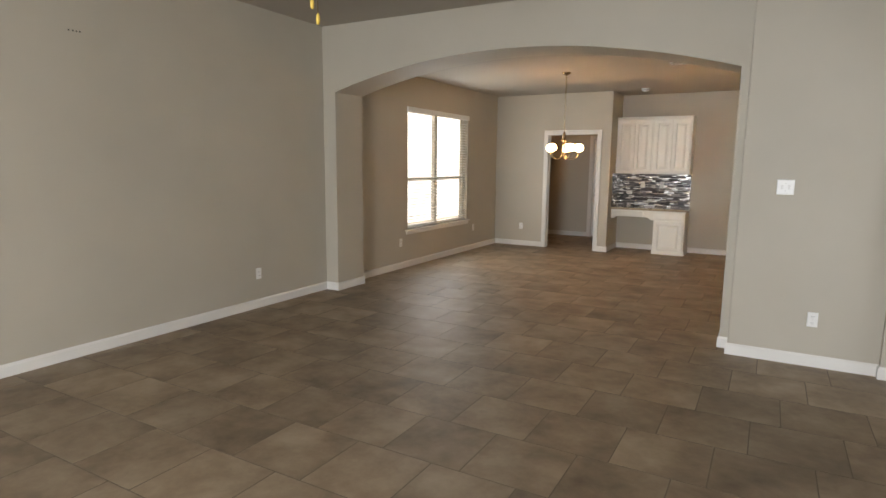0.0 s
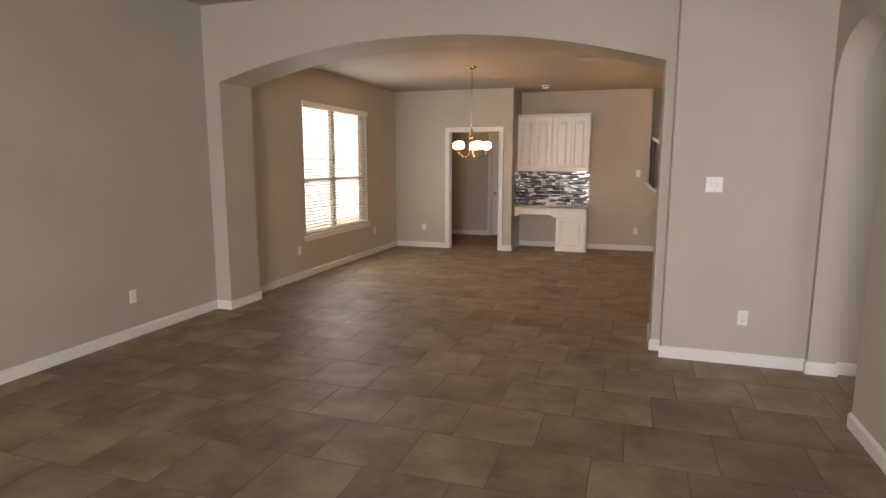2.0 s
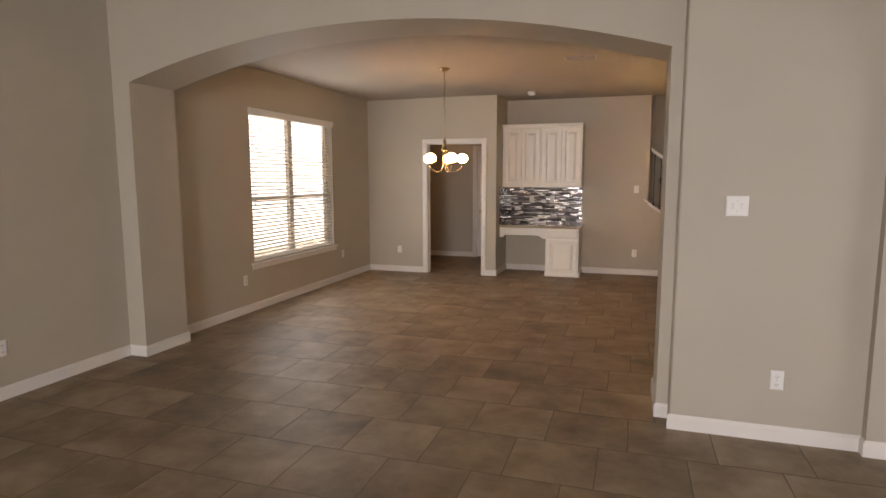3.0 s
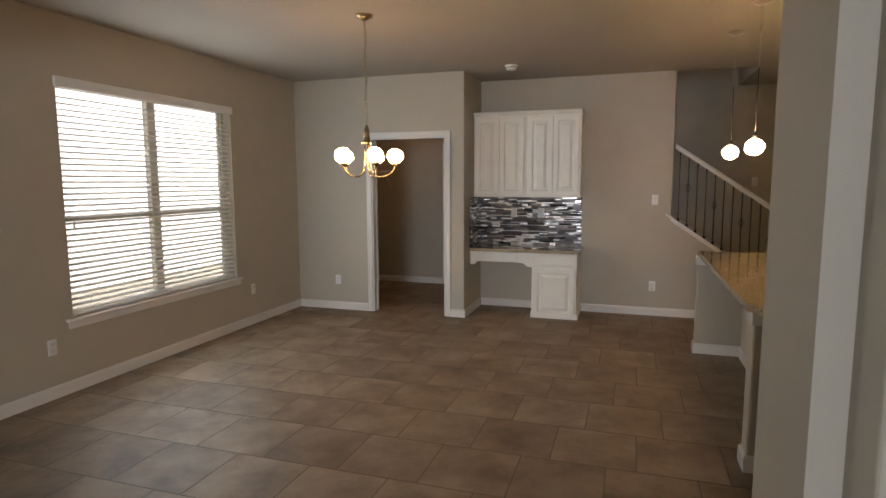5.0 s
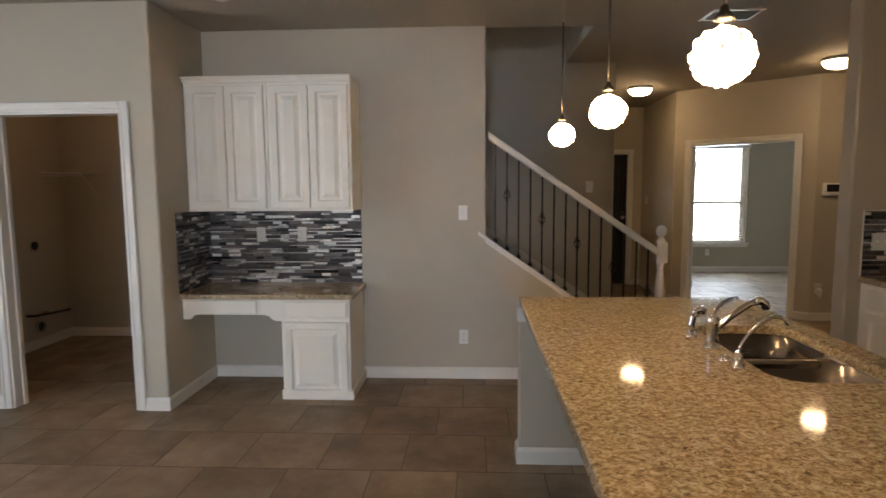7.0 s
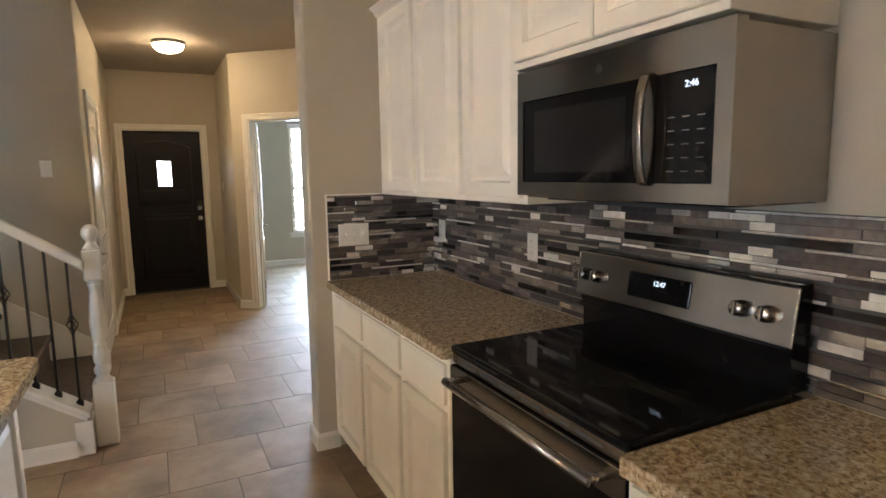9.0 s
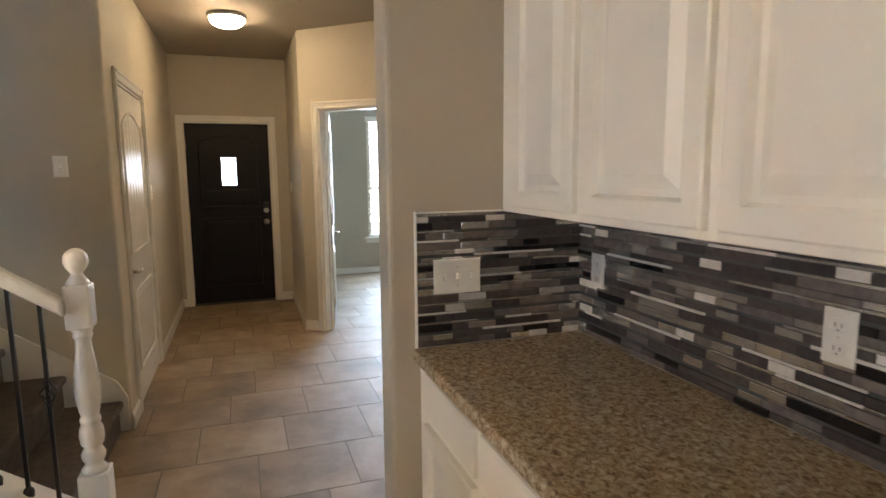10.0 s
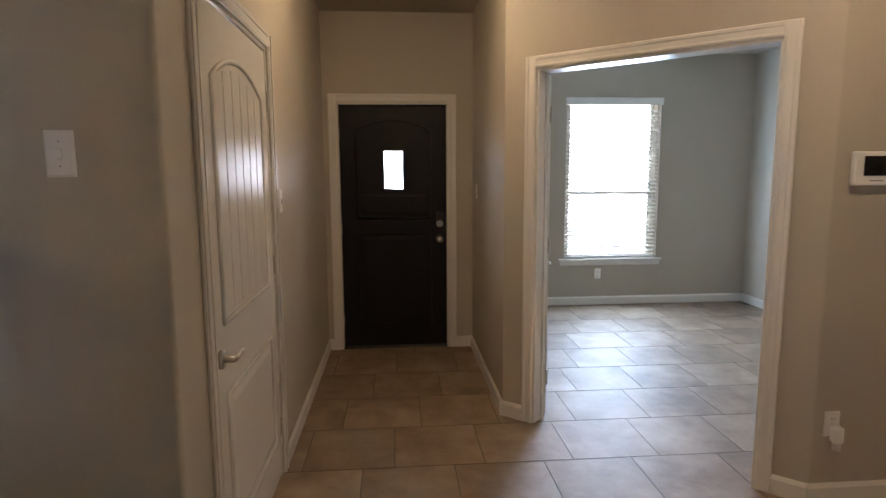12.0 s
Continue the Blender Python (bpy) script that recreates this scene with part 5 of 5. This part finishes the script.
def stair_rail():
    root = thing("stair_rail", 1.645, 10.475, 0, 0, "white handrail with black iron balusters and turned newel", "stair rail")
    X, yc = 1.64, 0.0

    def sloped(xa, za, xb, zb, half, below, above, bevel=0.006):
        bm = prism([(xa - X, za - below), (xb - X, zb - below), (xb - X, zb + above), (xa - X, za + above)], "y", yc - half, yc + half)
        bmesh.ops.bevel(bm, geom=[e for e in bm.edges], offset=bevel, segments=2, affect="EDGES", profile=0.5)
        return bm

    def rail_z(x):
        return 1.955 - 0.690 * (x - 0.277)

    part("handrail", sloped(0.262, rail_z(0.262), 1.605, rail_z(1.605), 0.031, 0.062, 0.0, 0.012), TRIM, root, "white painted handrail")
    part("cap_board", sloped(0.19, cap_z(0.19), 1.575, cap_z(1.575), 0.083, 0.03, 0.0, 0.004), TRIM, root, "white sloping cap board")
    for s in (-1, 1):
        bm = prism([(0.19 - X, cap_z(0.19) - 0.075), (1.56 - X, cap_z(1.56) - 0.075), (1.56 - X, cap_z(1.56) - 0.031), (0.19 - X, cap_z(0.19) - 0.031)], "y", yc + s * 0.0625, yc + s * 0.0745)
        part("cap_apron", bm, TRIM, root)
    part("end_board", box(1.50 - X, -0.078, 0.0, 1.585 - X, 0.078, cap_z(1.585) - 0.033, 0.004, 1), TRIM, root)
    part("newel_foot", box(-0.052, -0.002, 0, 0.052, 0.102, 0.355, 0.006, 2), TRIM, root, "square newel foot")
    prof = [(0.0, 0.350), (0.046, 0.352), (0.046, 0.366), (0.036, 0.378), (0.030, 0.390), (0.040, 0.405), (0.043, 0.425), (0.034, 0.445), (0.030, 0.455), (0.040, 0.468), (0.043, 0.50),
            (0.040, 0.53), (0.032, 0.545), (0.036, 0.555), (0.036, 0.568), (0.030, 0.576), (0.036, 0.60), (0.043, 0.65), (0.044, 0.70), (0.038, 0.77), (0.029, 0.84), (0.027, 0.875),
            (0.034, 0.888), (0.034, 0.896), (0.030, 0.902), (0.037, 0.912), (0.037, 0.925), (0, 0.927)]
    part("newel_post", lathe(prof, 24, (0, 0.05, 0)), TRIM, root, "turned white newel", True)
    part("newel_block", box(-0.044, 0.006, 0.920, 0.044, 0.094, 1.085, 0.008, 2), TRIM, root, "square newel block")
    ball = [(0, 1.08), (0.040, 1.083), (0.038, 1.095), (0.026, 1.112), (0.020, 1.124), (0.024, 1.132), (0.036, 1.148), (0.042, 1.168), (0.039, 1.192), (0.026, 1.210), (0.010, 1.217), (0, 1.218)]
    part("newel_ball", lathe(ball, 24, (0, 0.05, 0)), TRIM, root, "rounded newel finial", True)
    for k in range(14):
        x = 0.325 + 0.0925 * k
        z0, z1 = cap_z(x), rail_z(x) - 0.055
        bm = box(x - X - 0.0065, -0.0065, z0, x - X + 0.0065, 0.0065, z1)
        b = part("baluster", bm, IRON, root, "square black iron baluster")
        sh = part("shoe", lathe([(0.017, -0.014), (0.019, 0.012), (0.014, 0.022), (0.009, 0.028), (0, 0.028)], 10, (x - X, 0, z0)), IRON, b)
        if k % 3 == 1:
            zc, bb = (z0 + z1) / 2 + 0.05, bmesh.new()
            for q in range(4):
                pts = []
                for i in range(13):
                    t = i / 12
                    a = radians(90 * q + 200 * t)
                    r = 0.004 + 0.022 * math.sin(math.pi * t)
                    pts.append((x - X + r * math.cos(a), r * math.sin(a), zc - 0.045 + 0.09 * t))
                tube(pts, 0.0032, 5, bb)
            lathe([(0, 0.006), (0.011, 0.004), (0.011, -0.004), (0, -0.006)], 8, (x - X, 0, zc + 0.047), bb)
            lathe([(0, 0.006), (0.011, 0.004), (0.011, -0.004), (0, -0.006)], 8, (x - X, 0, zc - 0.047), bb)
            part("basket", bb, IRON, b, "twisted iron basket")


stair_rail()


# ---- switches, sockets and small fixtures ----
def plate(kind, x, y, z, rz, label, gangs=1, mat=None):
    """A wall plate that faces -y: toggles for a switch, two outlets for a socket."""
    mat = mat or PLATE
    root = thing(kind, x, y, z, rz, label, "light switch" if kind == "light_switch" else "power socket")
    w, h = 0.070 + 0.046 * (gangs - 1), 0.114
    part("plate", loft(-w / 2, -h / 2, w / 2, h / 2, [(0, -0.0005), (0, -0.003), (0.006, -0.006)]), mat, root)
    for g in range(gangs):
        cx = (g - (gangs - 1) / 2) * 0.046
        if kind == "light_switch":
            t = part("toggle", box(cx - 0.005, -0.016, -0.010, cx + 0.005, -0.005, 0.010, 0.002, 1), mat, root)
            part("toggle_slot", box(cx - 0.0065, -0.0066, -0.014, cx + 0.0065, -0.0055, 0.014), BEIGEPLATE, root)
        else:
            for s in (-1, 1):
                o = part("outlet", loft(cx - 0.0165, s * 0.0245 - 0.014, cx + 0.0165, s * 0.0245 + 0.014, [(0, -0.005), (0, -0.007), (0.002, -0.008)]), mat, root)
                sl = box(cx - 0.008, -0.0086, s * 0.0245 - 0.004, cx - 0.0055, -0.0075, s * 0.0245 + 0.006)
                box(cx + 0.0055, -0.0086, s * 0.0245 - 0.004, cx + 0.008, -0.0075, s * 0.0245 + 0.006, bm=sl)
                box(cx - 0.002, -0.0086, s * 0.0245 - 0.011, cx + 0.002, -0.0075, s * 0.0245 - 0.007, bm=sl)
                part("outlet_slots", sl, GREYPRINT if mat is BEIGEPLATE else SLOT, o)
    for s in (-1, 1):
        part("screw", lathe([(0.003, 0), (0.003, 0.0008), (0, 0.001)], 8), NICKEL, root).matrix_basis = pose(0, -0.006, s * (0.030 if kind == "light_switch" else 0.0), 90)
    return root


plate("light_switch", 0.575, SWITCH, 1.36, 0, "white double light switch beside the wide arch", 2)
plate("power_socket", 0.835, SWITCH, 0.365, 0, "white double power socket low on the wall")
plate("power_socket", WEST, 3.73, 0.36, 90, "white power socket on the living room wall")
plate("power_socket", WEST, 6.39, 0.375, 90, "white power socket under the dining window")
plate("power_socket", WEST, 8.71, 0.385, 90, "white power socket beside the dining window")
plate("power_socket", -3.545, NORTH, 0.362, 0, "white power socket beside the laundry doorway")
plate("light_switch", 0.077, NOOK, 1.33, 0, "white single light switch near the stairs")
plate("power_socket", 0.08, NOOK, 0.34, 0, "white power socket below the light switch")
plate("power_socket", -1.53, NOOK - 0.009, 1.165, 0, "grey power socket in the desk mosaic", mat=BEIGEPLATE)
plate("power_socket", -1.20, NOOK - 0.009, 1.165, 0, "grey power socket in the desk mosaic", mat=BEIGEPLATE)
plate("light_switch", 1.318, STAIR, 1.528, 0, "white light switch on the stair wall")
plate("light_switch", 2.888, KEND - 0.009, 1.145, 0, "white triple light switch on the kitchen mosaic", 3)
plate("power_socket", EAST - 0.009, 9.735, 1.15, -90, "pale power socket near the mosaic corner", mat=BEIGEPLATE)
plate("power_socket", EAST - 0.009, 8.90, 1.15, -90, "pale power socket beside the range", mat=BEIGEPLATE)
plate("power_socket", IX0, 8.32, 0.35, -90, "white power socket under the bar overhang")
plate("light_switch", HALL_W, 13.20, 1.34, 90, "white light switch beside the closet door")
plate("light_switch", HALL_E, 14.75, 1.33, -90, "white light switch near the front door")
plate("power_socket", 4.37, OFFICE_N, 0.35, 0, "white power socket under the office window")
plate("power_socket", 4.04, THERMO, 0.37, 0, "white power socket with a plugged-in freshener")
root = thing("air_freshener", 4.045, THERMO - 0.008, 0.34, 0, "white plug-in air freshener in the socket", "air freshener")
part("body", box(-0.022, -0.045, -0.045, 0.022, 0, 0.03, 0.012, 3), PLATE, root)
part("bottle", lathe([(0, -0.08), (0.016, -0.078), (0.017, -0.05), (0.010, -0.042), (0, -0.042)], 14, (0, -0.024, 0)), BEIGEPLATE, root, smooth=True)
root = thing("thermostat", 4.122, THERMO, 1.485, 0, "white wall thermostat with a dark screen", "thermostat")
part("case", box(-0.10, -0.028, -0.070, 0.10, -0.0005, 0.070, 0.008, 3), PLATE, root)
part("screen", box(-0.060, -0.0295, -0.030, 0.086, -0.0275, 0.052, 0.001, 1), BLACKGLASS, root, "dark screen")
part("button_print", box(-0.03, -0.0290, -0.052, 0.03, -0.0278, -0.048), GREYPRINT, root)
for yy in (2.02, 2.05, 2.075, 2.10):
    h = part("wall_anchor", lathe([(0, 0.0), (0.006, 0.0005), (0.005, 0.003), (0, 0.001)], 8), SLOT)
    h.matrix_basis = pose(WEST + 0.0005, yy, 2.447 + (yy - 2.02) * 0.02, 0, 90)
    tagged(h, "small dark screw hole in the painted wall", "wall anchor", "screw holes in the wall")

# laundry
root = thing("wire_shelf", WEST, 11.67, 1.70, 0, "white wire shelf high on the laundry wall", "shelf")
for k in range(7):
    part("long_wire", tube([(0.005, -0.02 - 0.047 * k, 0), (0.42, -0.02 - 0.047 * k, 0)], 0.003, 6), WIRE, root)
for k in range(2):
    part("lip_wire", tube([(0.005, -0.305, -0.03 * k), (0.42, -0.305, -0.03 * k)], 0.0035, 6), WIRE, root)
for k in range(14):
    part("cross_wire", tube([(0.02 + 0.03 * k, -0.004, 0.003), (0.02 + 0.03 * k, -0.305, 0.003), (0.02 + 0.03 * k, -0.306, -0.03)], 0.002, 5), WIRE, root)
part("bracket", tube([(0.40, -0.006, -0.26), (0.40, -0.29, -0.004)], 0.004, 6), WIRE, root)
root = thing("dryer_outlet", WEST, 11.215, 1.0, 90, "round dark dryer power outlet in the laundry wall", "power socket")
part("cover", loft(-0.057, -0.057, 0.057, 0.057, [(0, -0.0005), (0, -0.003), (0.006, -0.006)]), WALL, root)
part("receptacle", lathe([(0, 0), (0.040, 0), (0.040, 0.012), (0.034, 0.016), (0, 0.016)], 24), BLACK, root, "dark round receptacle").matrix_basis = pose(0, -0.005, 0, 90)
root = thing("dryer_vent", WEST, 11.21, 0.205, 90, "round dark dryer vent low in the laundry wall", "dryer vent")
part("collar", lathe([(0.056, 0), (0.056, 0.03), (0.05, 0.03), (0.05, 0.0)], 20, caps=False), NICKEL, root).matrix_basis = pose(0, -0.001, 0, 90)
part("opening", lathe([(0.05, 0.001), (0.05, 0.004), (0, 0.004)], 20), SLOT, root).matrix_basis = pose(0, -0.001, 0, 90)
root = thing("gas_pipe", WEST, 11.06, 0.34, 90, "black gas pipe stub along the laundry wall", "pipe")
part("pipe", tube([(0, 0, 0), (0, -0.05, 0), (0.02, -0.075, -0.002), (0.06, -0.08, -0.004), (0.48, -0.08, -0.030)], 0.012, 8), IRON, root, smooth=True)
part("valve_handle", box(0.10, -0.10, 0.010, 0.16, -0.06, 0.018, 0.003, 1), BRASS, root)

# ---- floor tiles ----
def tile_floor():
    """Square tiles in rows, each row shifted by a third; the middle of the walk as single tiles, the rest joined."""
    pitch, gap, shift = 0.4625, 0.004, 0.158
    half = (pitch - gap) / 2

    def tile(bm, x, y):
        b, t, c = half, 0.0, 0.0008
        lo = [bm.verts.new((x + sx * b, y + sy * b, -0.008)) for sx, sy in ((-1, -1), (1, -1), (1, 1), (-1, 1))]
        md = [bm.verts.new((x + sx * b, y + sy * b, t - c * 0.6)) for sx, sy in ((-1, -1), (1, -1), (1, 1), (-1, 1))]
        hi = [bm.verts.new((x + sx * (b - c), y + sy * (b - c), t)) for sx, sy in ((-1, -1), (1, -1), (1, 1), (-1, 1))]
        for p, q in ((lo, md), (md, hi)):
            for k in range(4):
                bm.faces.new((p[k], p[(k + 1) % 4], q[(k + 1) % 4], q[k])).material_index = 1
        bm.faces.new(hi)

    def inside(x, y):
        return ((WEST - 0.2 < x < 1.4 and SOUTH - 0.2 < y < 5.3) or (1.4 <= x < 3.5 and 2.2 < y < 5.3) or (WEST - 0.2 < x < 3.5 and 5.3 <= y < 10.6)
                or (WEST - 0.2 < x < -1.7 and 10.6 <= y < 11.9) or (1.3 < x < 4.8 and 9.9 < y < 12.7) or (1.4 < x < 3.0 and 12.7 <= y < 15.1)
                or (2.7 < x < 6.2 and 12.7 <= y < 16.6))

    near, far = [], []
    for row in range(-26, 21):
        y = 7.691 + row * pitch
        for col in range(-12, 14):
            x = 0.446 + col * pitch + ((row * shift) % pitch)
            if inside(x, y):
                close = (-2.3 < x < 1.2 and 1.2 < y < 9.7) or (1.5 < x < 3.7 and 9.9 < y < 14.9)
                (near if close and len(near) < 300 else far).append((x, y))
    one = bmesh.new()
    tile(one, 0, 0)
    me = bpy.data.meshes.new("tile")
    one.normal_update()
    one.to_mesh(me)
    one.free()
    me.materials.append(TILE)
    me.materials.append(GROUT)
    for x, y in near:
        ob = new("tile", me)
        ob.parent, ob.location = floor, (x, y, 0.0)
    bm = bmesh.new()
    for x, y in far:
        tile(bm, x, y)
    tagged(part("tiles", bm, TILE_FAR, floor), kind="stuff").data.materials.append(GROUT)


tile_floor()
